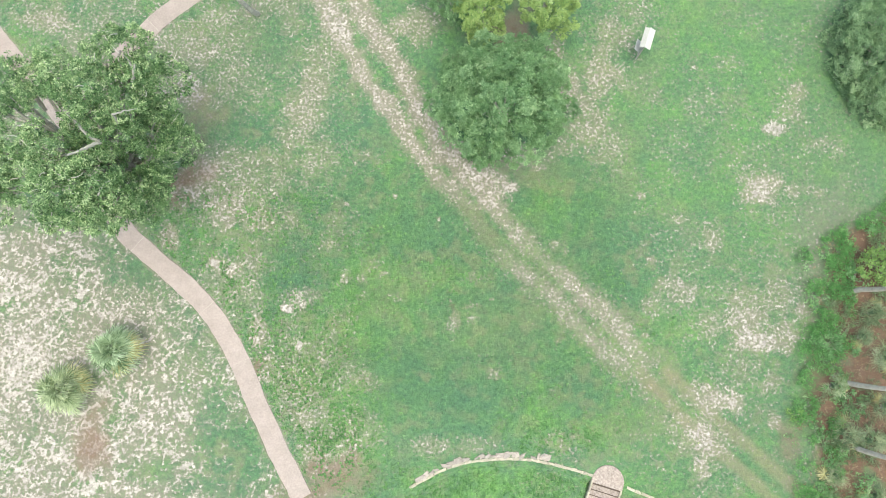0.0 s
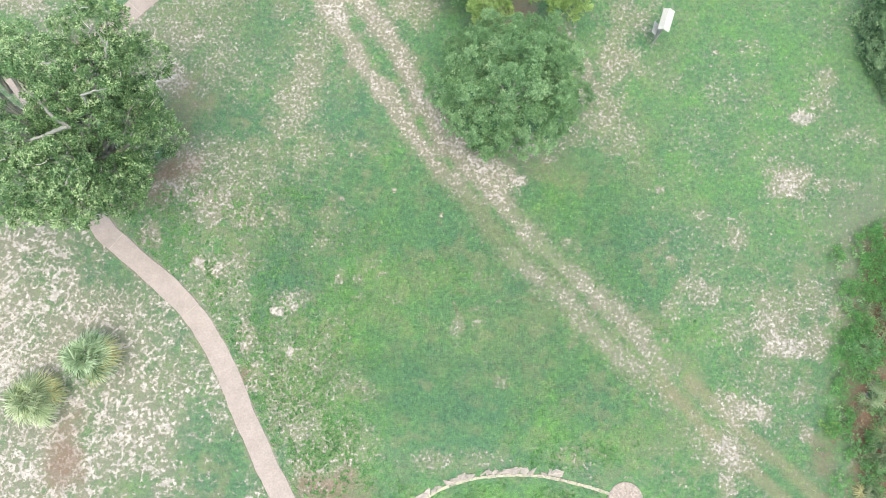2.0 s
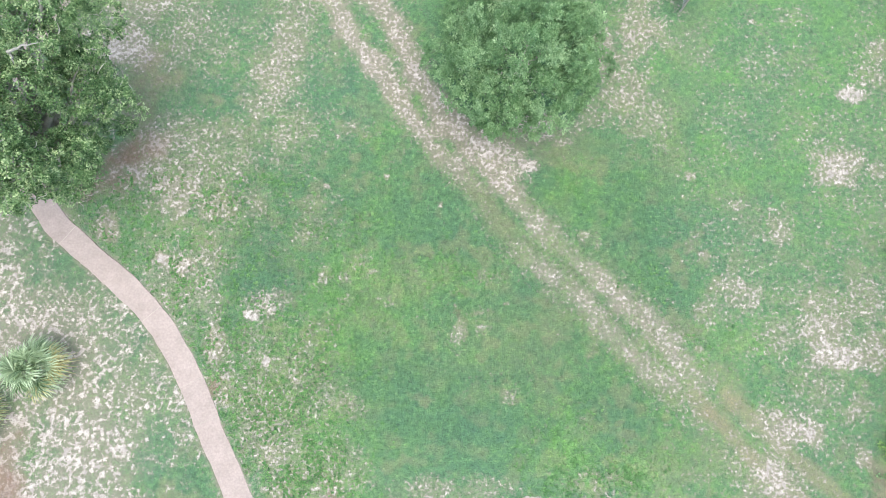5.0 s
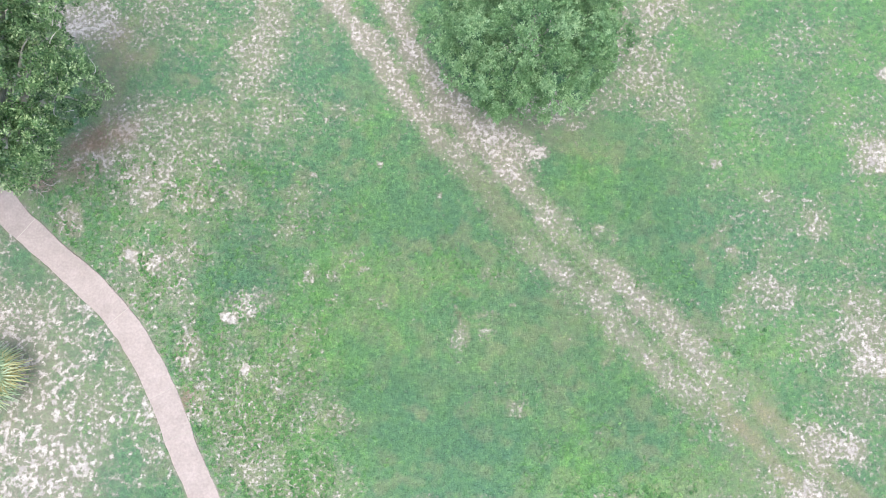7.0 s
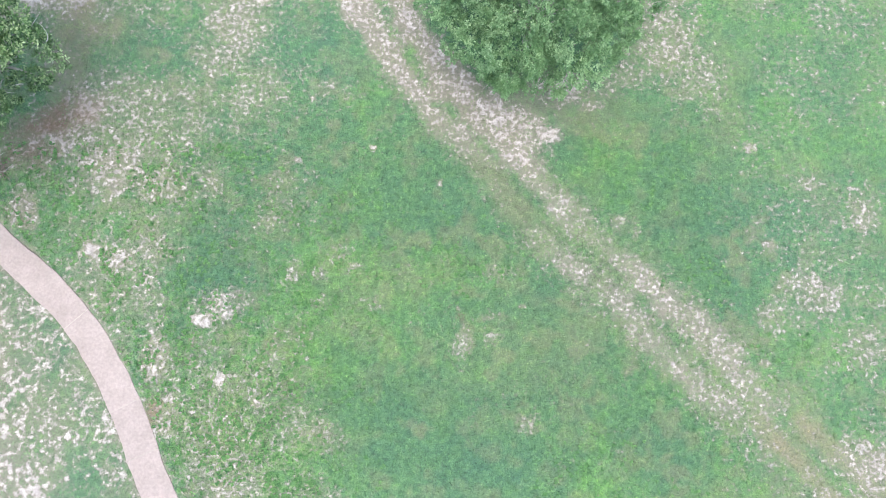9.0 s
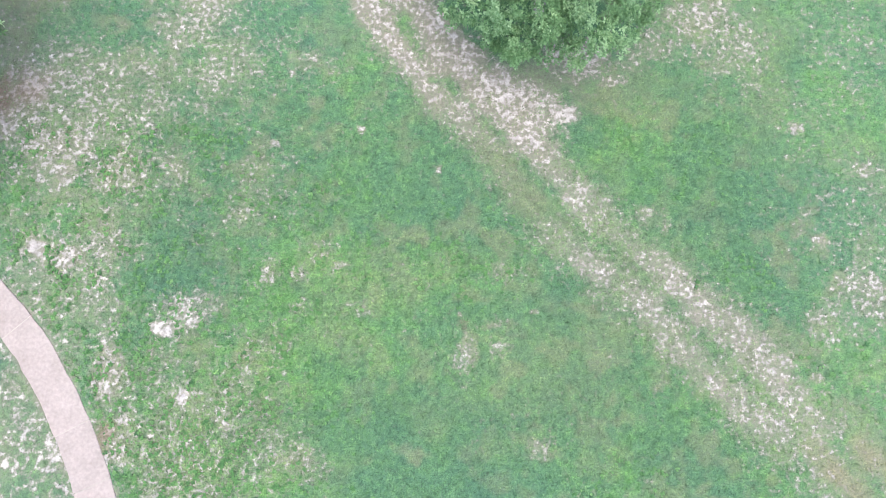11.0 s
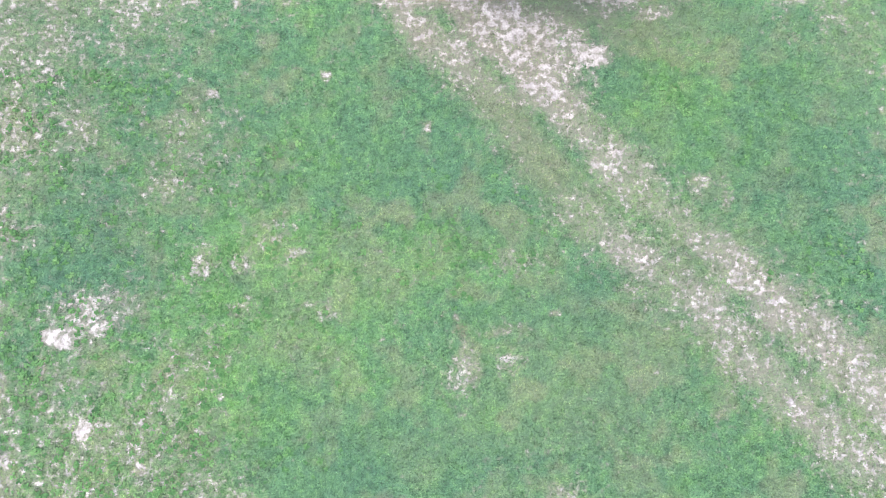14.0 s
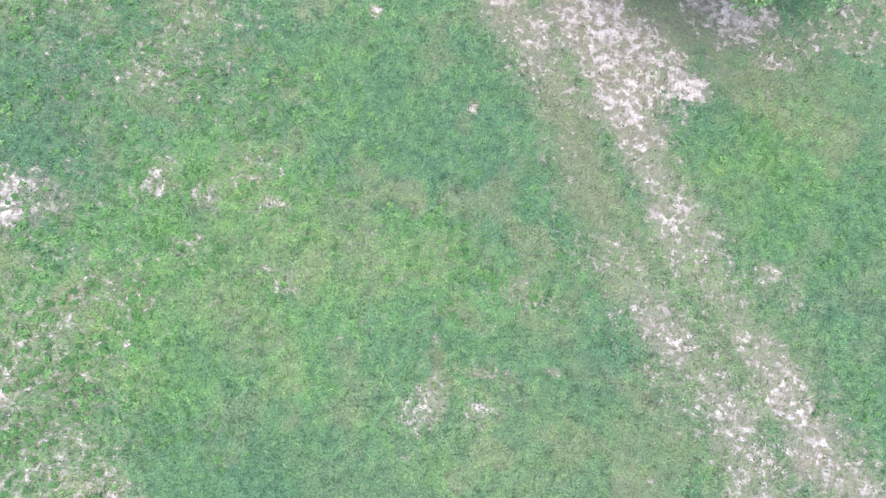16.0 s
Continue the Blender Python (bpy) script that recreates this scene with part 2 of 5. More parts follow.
def limb(name, parent, p, q, r0, r1, mat, rng, bend=0.15, steps=7, sides=8, label=""):
    p, q = np.array(p, float), np.array(q, float)
    length = np.linalg.norm(q - p)
    wob = rng.normal(0, 1, 3) * length * bend
    wob2 = rng.normal(0, 1, (steps + 1, 3)) * length * 0.012 * min(1.0, bend / 0.06)
    pts = [p + (q - p) * s + wob * s * (1 - s) * 2 + wob2[i] * (0 < i) for i, s in enumerate(np.linspace(0, 1, steps + 1))]
    vs, fs = tube(pts, [r0 + (r1 - r0) * s ** 0.8 for s in np.linspace(0, 1, steps + 1)], sides)
    return mesh_object(name, vs, fs, mat, parent, smooth=True, label=label)


def spline(points, steps):
    """A smooth line through points."""
    p = np.array(points, float)
    p = np.vstack([2 * p[0] - p[1], p, 2 * p[-1] - p[-2]])
    out = []
    for i in range(1, len(p) - 2):
        for s in np.linspace(0, 1, steps, endpoint=False):
            a, b, c, d = p[i - 1:i + 3]
            out.append(0.5 * (2 * b + (c - a) * s + (2 * a - 5 * b + 4 * c - d) * s * s + (3 * b - a - 3 * c + d) * s ** 3))
    return np.array(out + [p[-2]])


def lattice(x, y, size, seed):
    """Smooth random values, 0 to 1, on a lattice of that size in metres."""
    u, v = x / size, y / size
    i, j = np.floor(u).astype(np.int64), np.floor(v).astype(np.int64)
    fu, fv = u - i, v - j
    fu, fv = fu * fu * (3 - 2 * fu), fv * fv * (3 - 2 * fv)

    def at(a, b):
        h = (a * 374761393 + b * 668265263 + seed * 1442695041) & 0xFFFFFFFF
        h = ((h ^ (h >> 13)) * 1274126177) & 0xFFFFFFFF
        return ((h ^ (h >> 16)) & 0xFFFF) / 65535.0
    return (at(i, j) * (1 - fu) + at(i + 1, j) * fu) * (1 - fv) + (at(i, j + 1) * (1 - fu) + at(i + 1, j + 1) * fu) * fv


def layers(x, y, size, seed, n=3, fall=0.55):
    total, w, s = 0, 1.0, 0.0
    for k in range(n):
        c, t = math.cos(0.7 * k + 0.3), math.sin(0.7 * k + 0.3)
        total, s = total + w * lattice(c * x - t * y, t * x + c * y, size / 2 ** k, seed + 17 * k), s + w
        w *= fall
    return total / s


def step(a, b, v):
    v = np.clip((v - a) / (b - a), 0, 1)
    return v * v * (3 - 2 * v)


# ---- where turf, sand, soil and leaf litter lie: x, y, half-widths, turn, strength ----
FLECK_WEST = [
    (-25.2, 3.1, 3.13, 2.15, 0, 0.34),
    (-22.6, 0.4, 2.41, 1.77, 0, 0.50),
    (-19.2, 1.4, 1.90, 1.25, 0, 0.60),
    (-15.8, 0.0, 1.72, 1.95, 0, 0.50),
    (-16.4, 1.4, 1.38, 0.89, 0, 0.58),
    (-14.8, -4.0, 3.74, 2.80, 0, 0.46),
    (-17.3, -7.7, 3.36, 2.08, 0, 0.48),
    (-22.5, -5.7, 3.72, 2.09, 0, 0.56),
    (-24.3, -8.3, 2.69, 2.08, 0, 0.50),
    (-16.2, -9.8, 2.00, 0.86, 0, 0.60),
    (-12.6, -3.4, 0.85, 0.88, -30, 0.62),
    (-11.7, -5.7, 0.34, 0.63, -20, 0.70),
    (-26.5, 6.3, 2.10, 1.44, 0, 0.42),
]
FLECK_NORTHWEST = [
    (-17.0, 14.7, 1.60, 1.00, -20, 0.58),
    (-18.4, 13.6, 0.50, 0.35, 0, 0.60),
    (-25.3, 19.3, 2.00, 1.05, 0, 0.42),
    (-24.4, 17.2, 1.08, 0.52, 0, 0.38),
    (-16.1, 17.4, 1.63, 1.30, 0, 0.40),
    (-17.5, 17.1, 1.26, 0.93, 0, 0.40),
    (-13.9, 18.0, 1.81, 1.49, 0, 0.24),
    (-13.1, 15.7, 1.08, 0.74, 0, 0.20),
    (-14.7, 9.5, 0.78, 0.73, 0, 0.52),
    (-15.9, 8.2, 1.13, 0.80, 0, 0.46),
    (-13.9, 7.3, 1.69, 1.09, 0, 0.46),
    (-11.2, 6.3, 1.26, 1.01, 0, 0.46),
    (-16.9, 5.2, 0.45, 0.65, 0, 0.55),
    (-14.1, 3.5, 0.42, 0.29, 0, 0.75),
    (-13.4, 3.3, 1.56, 0.79, 0, 0.34),
    (-11.8, 3.6, 1.04, 0.72, 0, 0.34),
]
FLECK_SWEEP = [
    (-6.3, 17.4, 1.08, 1.12, 0, 0.34),
    (-7.8, 16.1, 1.26, 1.30, 0, 0.40),
    (-8.3, 15.0, 1.15, 1.48, -20, 0.46),
    (-9.1, 13.5, 1.14, 1.66, -20, 0.46),
    (-9.7, 11.7, 1.00, 1.47, -20, 0.36),
    (-10.4, 9.9, 1.13, 1.31, -20, 0.34),
    (-10.8, 8.1, 1.27, 1.02, 0, 0.30),
    (-12.7, 9.5, 1.06, 1.09, 0, 0.18),
    (-8.0, 9.5, 1.41, 0.95, 0, 0.16),
    (-4.8, 9.9, 1.41, 0.73, 0, 0.16),
    (-6.6, 14.1, 1.79, 1.11, 0, 0.20),
    (-9.2, 18.4, 1.45, 1.12, 0, 0.16),
]
FLECK_LAWN = [
    (-11.2, -0.8, 0.55, 0.99, 0, 0.46),
    (-9.8, -1.0, 1.20, 0.99, 0, 0.26),
    (-10.8, -2.7, 0.75, 1.05, 0, 0.38),
    (-9.1, -0.2, 1.03, 0.71, 0, 0.24),
    (-8.2, -2.4, 1.37, 0.91, 0, 0.24),
    (-6.3, -2.7, 1.02, 0.91, 0, 0.24),
    (-4.9, -3.4, 0.68, 0.49, 0, 0.32),
    (-8.5, -5.7, 0.74, 0.77, 0, 0.40),
    (-6.2, -6.7, 1.69, 1.39, 0, 0.26),
    (-7.6, -7.7, 1.21, 0.90, 0, 0.34),
    (-4.6, -6.7, 0.67, 0.69, 0, 0.24),
    (-8.7, -4.0, 1.22, 1.26, 0, 0.20),
    (-0.5, -7.3, 1.35, 0.48, 0, 0.28),
    (1.8, -7.3, 1.01, 0.42, 0, 0.24),
    (6.9, -7.3, 1.34, 0.69, 0, 0.14),
]
FLECK_MEADOW = [
    (-11.3, 6.3, 0.83, 0.53, 0, 0.48),
    (-13.3, 6.3, 0.43, 0.45, 0, 0.56),
    (-12.8, 3.3, 0.51, 0.43, 0, 0.56),
    (-11.6, 3.2, 0.67, 0.52, 0, 0.36),
    (-11.3, -0.9, 0.46, 0.76, 0, 0.50),
    (-8.7, -1.4, 0.16, 0.20, 0, 0.75),
    (-7.3, -2.3, 0.26, 0.22, 0, 0.60),
    (-9.9, 0.0, 0.16, 0.30, 0, 0.55),
    (-5.3, -3.4, 0.64, 0.23, 0, 0.40),
    (-10.3, 10.0, 0.75, 0.46, 0, 0.36),
    (-9.8, 11.0, 0.40, 0.26, 0, 0.48),
    (-7.6, 10.2, 0.72, 0.55, 0, 0.26),
    (-7.1, 4.8, 0.72, 0.35, 0, 0.40),
    (-6.1, 2.6, 0.40, 0.42, 0, 0.32),
    (-4.1, 3.3, 0.61, 0.45, 0, 0.22),
]
FLECK_DOTS = [
    (-6.1, 7.3, 0.17, 0.11, 0, 0.80),
    (-5.5, 9.9, 0.16, 0.17, 0, 0.72),
    (-3.0, 7.8, 0.11, 0.11, 0, 0.62),
    (12.2, 7.8, 0.18, 0.16, 0, 0.78),
    (11.9, 6.7, 0.17, 0.13, 0, 0.55),
    (12.8, 3.8, 0.26, 0.18, 0, 0.55),
    (6.8, 4.8, 0.31, 0.21, 0, 0.44),
    (7.5, 4.3, 0.21, 0.42, 0, 0.44),
    (6.9, -1.1, 0.23, 0.18, 0, 0.44),
    (-0.3, 6.3, 0.09, 0.09, 0, 0.60),
    (-2.9, 1.6, 0.23, 0.17, 0, 0.30),
    (12.2, -0.8, 0.26, 0.20, 0, 0.50),
    (12.5, 1.1, 0.43, 0.45, 0, 0.36),
    (-10.2, -2.3, 0.48, 0.66, 0, 0.30),
    (-6.4, -2.1, 0.42, 0.43, 0, 0.26),
]
FLECK_CENTRE = [
    (-7.4, 4.8, 0.16, 0.11, 0, 0.72),
    (-6.6, 4.9, 0.35, 0.22, 0, 0.38),
    (-6.1, 2.8, 0.21, 0.33, 0, 0.36),
    (-5.1, 2.7, 0.25, 0.21, 0, 0.34),
    (-3.7, 3.0, 0.26, 0.18, 0, 0.42),
    (-4.2, 3.3, 0.21, 0.13, 0, 0.42),
    (-2.8, 1.4, 0.30, 0.13, 0, 0.36),
    (-5.0, 1.5, 0.27, 0.21, 0, 0.30),
    (1.9, 2.8, 0.43, 0.29, 0, 0.30),
    (0.4, 1.3, 0.10, 0.10, 0, 0.62),
    (2.9, 1.4, 0.14, 0.08, 0, 0.46),
    (1.4, 0.9, 0.35, 0.12, 15, 0.38),
    (2.1, 1.0, 0.12, 0.12, 0, 0.36),
    (-0.3, 6.4, 0.09, 0.10, 0, 0.50),
    (-6.3, -2.0, 0.13, 0.07, 0, 0.60),
]
FLECK_TREE = [
    (9.9, 15.7, 1.15, 2.22, 0, 0.44),
    (9.3, 12.8, 1.21, 1.84, 0, 0.42),
    (10.3, 10.9, 0.92, 1.46, 0, 0.34),
    (10.7, 18.0, 1.30, 1.86, 0, 0.36),
    (12.5, 19.9, 1.24, 0.97, 0, 0.30),
    (8.1, 15.0, 0.65, 1.70, 0, 0.42),
    (7.6, 10.8, 1.06, 0.66, 0, 0.30),
    (7.2, 17.0, 0.72, 1.11, 0, 0.34),
    (13.1, 14.6, 1.07, 1.11, 0, 0.18),
    (14.0, 10.9, 1.06, 1.46, 0, 0.14),
    (-1.5, 19.1, 0.94, 1.50, 0, 0.40),
    (-2.6, 18.9, 0.73, 0.75, 0, 0.46),
]
FLECK_EAST = [
    (22.4, 14.2, 0.72, 0.74, 0, 0.50),
    (22.1, 12.9, 0.85, 0.81, 0, 0.42),
    (19.7, 8.4, 0.91, 0.94, 0, 0.72),
    (20.6, 8.6, 0.63, 0.65, 0, 0.60),
    (21.6, 8.2, 0.49, 0.51, 0, 0.48),
    (23.2, 8.1, 0.63, 0.40, 0, 0.52),
    (16.6, 13.3, 1.71, 1.84, 0, 0.24),
    (18.0, 16.5, 0.79, 0.67, 0, 0.30),
    (15.9, 16.1, 0.25, 0.15, 0, 0.80),
    (18.6, 10.6, 1.42, 0.95, 0, 0.22),
    (23.6, 11.2, 0.92, 0.44, 0, 0.42),
    (24.6, 10.9, 0.92, 0.44, 0, 0.36),
    (19.2, 9.6, 1.06, 0.29, 0, 0.34),
    (16.5, 4.9, 0.56, 1.15, 0, 0.52),
    (14.5, 6.3, 0.42, 0.40, 0, 0.50),
]
FLECK_SOUTHEAST = [
    (12.3, 7.8, 0.25, 0.25, 0, 0.62),
    (14.5, 2.1, 1.24, 0.78, 0, 0.46),
    (13.2, 0.9, 0.90, 0.71, 0, 0.28),
    (16.1, -0.2, 0.89, 0.99, 0, 0.40),
    (18.4, 0.0, 1.72, 1.49, 0, 0.58),
    (19.0, -1.0, 1.16, 0.56, 0, 0.72),
    (20.7, 1.2, 1.03, 1.63, 0, 0.46),
    (21.7, 0.7, 0.55, 0.39, 0, 0.74),
    (20.9, -0.7, 0.89, 0.92, 0, 0.58),
    (17.9, -2.7, 1.23, 0.91, 0, 0.40),
    (19.9, -3.4, 0.75, 0.77, 0, 0.46),
    (19.7, -5.8, 0.30, 0.42, 0, 0.62),
    (17.4, 1.6, 1.38, 0.78, 0, 0.30),
    (22.2, 3.5, 0.49, 0.43, 0, 0.24),
    (19.2, 3.5, 2.08, 1.43, 0, 0.20),
]
FLECK_TRACKSIDE = [
    (16.0, -4.6, 1.15, 0.77, 0, 0.74),
    (17.3, -4.8, 0.44, 0.56, 0, 0.86),
    (15.3, -7.0, 0.94, 1.25, 0, 0.66),
    (15.2, -8.7, 0.60, 1.03, 0, 0.64),
    (14.2, -6.2, 1.35, 0.90, -40, 0.40),
    (12.4, -4.0, 1.15, 0.63, -45, 0.30),
    (13.7, 3.8, 2.08, 1.43, 0, 0.18),
    (16.5, -3.4, 1.36, 0.70, 0, 0.24),
]
WASH = [
    (-16.2, 13.9, 0.95, 0.55, -20, 0.30),
    (-25.5, -1.9, 2.57, 1.69, 0, 0.62),
    (-23.9, -0.3, 2.06, 1.06, 0, 0.36),
    (-9.0, 1.3, 1.04, 0.60, 10, 0.50),
    (-9.5, 0.9, 0.38, 0.25, 0, 1.00),
    (20.8, 12.1, 0.60, 0.33, -10, 0.92),
    (19.2, -1.2, 1.16, 0.42, 0, 0.36),
    (16.2, -4.5, 1.02, 0.49, 0, 0.50),
    (15.5, -6.8, 0.67, 0.97, 0, 0.42),
    (-19.3, 1.2, 1.73, 0.78, 0, 0.34),
    (3.1, -3.1, 0.37, 0.32, -30, 0.50),
    (-22.6, -4.5, 1.56, 0.70, 0, 0.36),
    (-26.0, -4.4, 1.70, 1.75, 0, 0.26),
]
WASH_TREE = [
    (2.6, 9.2, 0.64, 0.31, 0, 0.52),
    (3.5, 8.8, 0.57, 0.33, 0, 0.50),
    (4.2, 8.4, 0.30, 0.24, 0, 0.86),
    (4.7, 10.3, 0.86, 0.48, -20, 0.66),
    (5.8, 9.6, 0.46, 0.22, 0, 0.44),
    (3.2, -3.0, 0.29, 0.23, -40, 0.46),
    (0.6, -0.1, 0.28, 0.51, -10, 0.34),
    (1.7, 0.2, 0.23, 0.24, 0, 0.44),
    (1.9, 2.7, 0.54, 0.24, 0, 0.22),
    (-8.8, 1.2, 0.70, 0.48, 15, 0.50),
    (-9.7, 0.9, 0.33, 0.20, 0, 1.00),
    (1.5, 9.6, 0.71, 0.33, -30, 0.44),
    (3.1, 8.8, 0.71, 0.47, 0, 0.34),
]
SOIL = [
    (-21.0, -7.3, 0.81, 1.46, -15, 0.90),
    (-19.9, -9.4, 0.40, 0.69, 0, 0.70),
    (-16.4, 8.7, 1.27, 0.58, 15, 0.35),
    (-17.1, 7.9, 0.70, 0.58, 0, 0.30),
    (-6.5, -8.9, 1.34, 0.83, 0, 0.60),
    (-7.5, -10.0, 1.67, 0.48, 0, 0.60),
    (3.0, 9.5, 2.12, 0.80, 0, 0.40),
    (4.5, 18.4, 0.94, 1.12, 0, 0.70),
    (24.3, 5.9, 2.09, 2.16, 0, 0.30),
    (20.7, -7.3, 0.47, 1.04, 0, 0.40),
    (8.1, 15.0, 0.93, 1.85, 0, 0.30),
    (-15.9, 12.0, 0.71, 2.20, 0, 0.15),
    (-12.4, 20.1, 0.44, 0.53, 0, 0.50),
]
TAN = [
    (-15.3, 13.3, 1.14, 1.33, 0, 0.90),
    (-14.9, 14.6, 1.08, 0.52, 0, 0.60),
    (3.2, -0.7, 2.13, 1.27, 0, 0.22),
    (24.6, 5.9, 1.75, 2.88, 0, 0.34),
    (-13.2, 18.0, 1.81, 1.49, 0, 0.30),
    (18.4, 20.1, 3.27, 0.75, 0, 0.40),
    (-15.6, 11.1, 0.92, 0.95, 0, 0.60),
    (6.2, 9.1, 1.76, 0.73, 0, 0.40),
    (1.9, 8.1, 1.06, 0.51, -45, 0.30),
    (3.0, 5.4, 1.19, 0.36, -50, 0.60),
    (-13.9, 15.7, 1.44, 1.11, 0, 0.30),
    (22.7, 8.4, 1.76, 1.45, 0, 0.26),
    (22.6, 2.4, 1.04, 2.14, 0, 0.40),
]
LUSH = [
    (-4.5, 3.1, 2.08, 2.22, 0, 0.75),
    (-5.7, -0.7, 2.13, 1.63, 0, 0.70),
    (-6.3, -5.5, 2.03, 2.44, 0, 1.00),
    (-8.3, -3.7, 1.70, 1.75, 0, 0.80),
    (-7.9, -1.0, 1.37, 1.41, 0, 0.60),
    (5.6, -5.9, 1.55, 1.53, 0, 0.90),
    (8.8, -6.4, 1.35, 0.83, 0, 1.00),
    (10.0, 2.8, 1.25, 0.78, 0, 0.60),
    (7.2, 7.2, 2.10, 1.23, -30, 0.55),
    (-27.0, 17.7, 1.30, 0.90, 0, 1.00),
    (3.2, -9.9, 5.00, 1.03, 0, 0.90),
    (-14.1, 4.5, 2.09, 1.08, -30, 0.50),
    (-17.3, -8.6, 1.01, 0.76, 0, 0.80),
    (0.5, 3.1, 1.73, 1.21, 0, 0.70),
    (13.9, -0.5, 1.37, 0.92, 0, 0.60),
]
LUSH_FAR = [
    (18.5, 15.0, 6.0, 4.0, 0, 0.45),
    (13.5, 10.5, 4.0, 3.5, 0, 0.20),
    (8.7, -1.7, 2.05, 1.41, 0, 0.55),
    (-1.9, 3.8, 2.09, 1.43, 0, 0.40),
    (12.3, -5.7, 2.03, 1.39, 0, 0.40),
    (5.0, 4.2, 1.04, 0.72, 0, 0.50),
    (-20.1, -9.9, 1.20, 0.48, 0, 0.90),
    (17.9, 18.4, 2.89, 1.49, 0, 0.45),
    (13.9, 8.4, 1.76, 1.81, 0, 0.40),
    (-12.0, 4.5, 1.74, 1.08, 0, 0.50),
    (-4.5, 15.0, 1.44, 1.11, 0, 0.30),
    (10.5, -9.9, 2.00, 0.69, 0, 0.60),
    (21.6, -2.7, 0.48, 2.45, 0, 0.70),
]
DEEP = [
    (-5.7, 12.6, 2.00, 1.91, 0, 1.00),
    (0.2, -5.4, 3.72, 1.95, 0, 1.00),
    (-2.9, -2.4, 2.05, 1.41, 0, 0.60),
    (-9.2, 3.1, 1.94, 1.57, 0, 1.00),
    (-6.3, 8.2, 2.11, 1.31, 0, 0.70),
    (10.1, 5.2, 2.79, 1.80, -30, 0.90),
    (11.3, 3.1, 1.52, 1.07, 0, 0.80),
    (4.2, 7.7, 0.84, 0.94, 0, 1.00),
    (-0.5, 4.9, 2.79, 1.29, 0, 0.80),
    (-11.8, 12.0, 1.78, 1.10, 0, 0.90),
    (-11.4, 16.5, 1.44, 2.23, 0, 0.50),
    (16.6, 14.6, 2.51, 1.48, 0, 0.50),
    (8.0, -4.4, 1.36, 1.26, 0, 0.60),
    (2.6, -1.7, 2.05, 1.27, 0, 0.40),
    (0.5, 12.0, 1.42, 1.47, 0, 0.50),
]
GREEN_WEST = [
    (-18.7, 2.7, 1.39, 1.07, 0, 0.90),
    (-11.9, -7.3, 2.02, 1.94, 0, 0.95),
    (-13.1, -9.1, 1.67, 1.03, 0, 0.80),
    (-19.8, 4.0, 1.39, 0.93, 0, 0.50),
    (-15.4, -1.9, 1.16, 0.63, 0, 0.50),
    (-14.1, -0.7, 1.17, 0.92, -40, 0.50),
    (-13.1, -5.0, 0.88, 0.77, 0, 0.60),
    (-27.3, 17.6, 1.81, 0.89, 0, 0.80),
    (-17.3, -8.8, 1.01, 0.69, 0, 0.70),
]
RUST = [
    (24.9, -6.1, 0.70, 0.60, 0, 0.90),
    (25.4, -2.4, 1.00, 1.10, 0, 0.90),
    (22.3, -8.6, 0.45, 0.40, 0, 0.85),
    (23.1, -5.0, 0.55, 0.75, 20, 0.85),
    (22.4, -3.1, 0.50, 1.00, 0, 0.70),
    (20.8, -7.0, 0.40, 0.75, 10, 0.55),
    (24.6, -0.6, 0.70, 0.80, 0, 0.80),
    (-21.0, -7.3, 0.74, 1.46, -15, 0.75),
    (-16.2, 8.9, 1.35, 0.60, 20, 0.80),
    (-16.9, 7.7, 0.80, 0.50, 0, 0.55),
    (-15.7, 12.6, 0.80, 1.10, 0, 0.26),
    (-6.5, -9.0, 1.47, 0.90, 0, 0.60),
    (-8.0, -10.0, 1.67, 0.41, 0, 0.55),
    (4.4, 18.2, 0.87, 0.97, 0, 0.70),
    (20.5, -7.3, 0.40, 1.04, 0, 0.45),
    (22.5, 0.4, 0.48, 0.85, 0, 0.30),
    (-11.3, -2.6, 0.24, 0.56, -20, 0.70),
    (0.5, 1.0, 0.17, 0.18, 0, 0.60),
]
RUT_WEST = spline([(-7.7, 20.7), (-5.8, 16.9), (-4.9, 15.0), (-3.5, 13.5), (-2.5, 11.9), (-1.75, 10.8), (-0.8, 9.5), (0.3, 8.4), (1.0, 7.7), (2.0, 6.4), (2.8, 5.0), (3.75, 4.1), (4.7, 3.2), (5.5, 2.7), (6.35, 2.0), (7.4, 0.65), (8.2, -0.4), (9.2, -1.2), (10.2, -2.1), (10.95, -2.85)], 6)
RUT_EAST = spline([(-5.5, 20.7), (-4.7, 18.8), (-3.4, 16.9), (-2.45, 15.1), (-1.6, 13.4), (-0.7, 11.9), (0.35, 10.4), (1.3, 9.4), (2.2, 8.5), (3.0, 7.4), (3.7, 6.4), (4.7, 5.3), (5.4, 4.5), (6.0, 3.9), (6.8, 3.2), (7.5, 2.75), (8.45, 1.65), (9.3, 1.0), (10.2, 0.0), (10.9, -0.9), (11.6, -1.8), (12.2, -2.5)], 6)
RUT_SOUTH = spline([(11.9, -3.0), (14.0, -5.4), (16.0, -7.3), (18.2, -9.3), (20.4, -11.4)], 10)
RUT_SOUTH_EAST = spline([(13.4, -2.9), (15.4, -4.9), (17.4, -6.7), (19.6, -8.7), (22.0, -11.0)], 10)
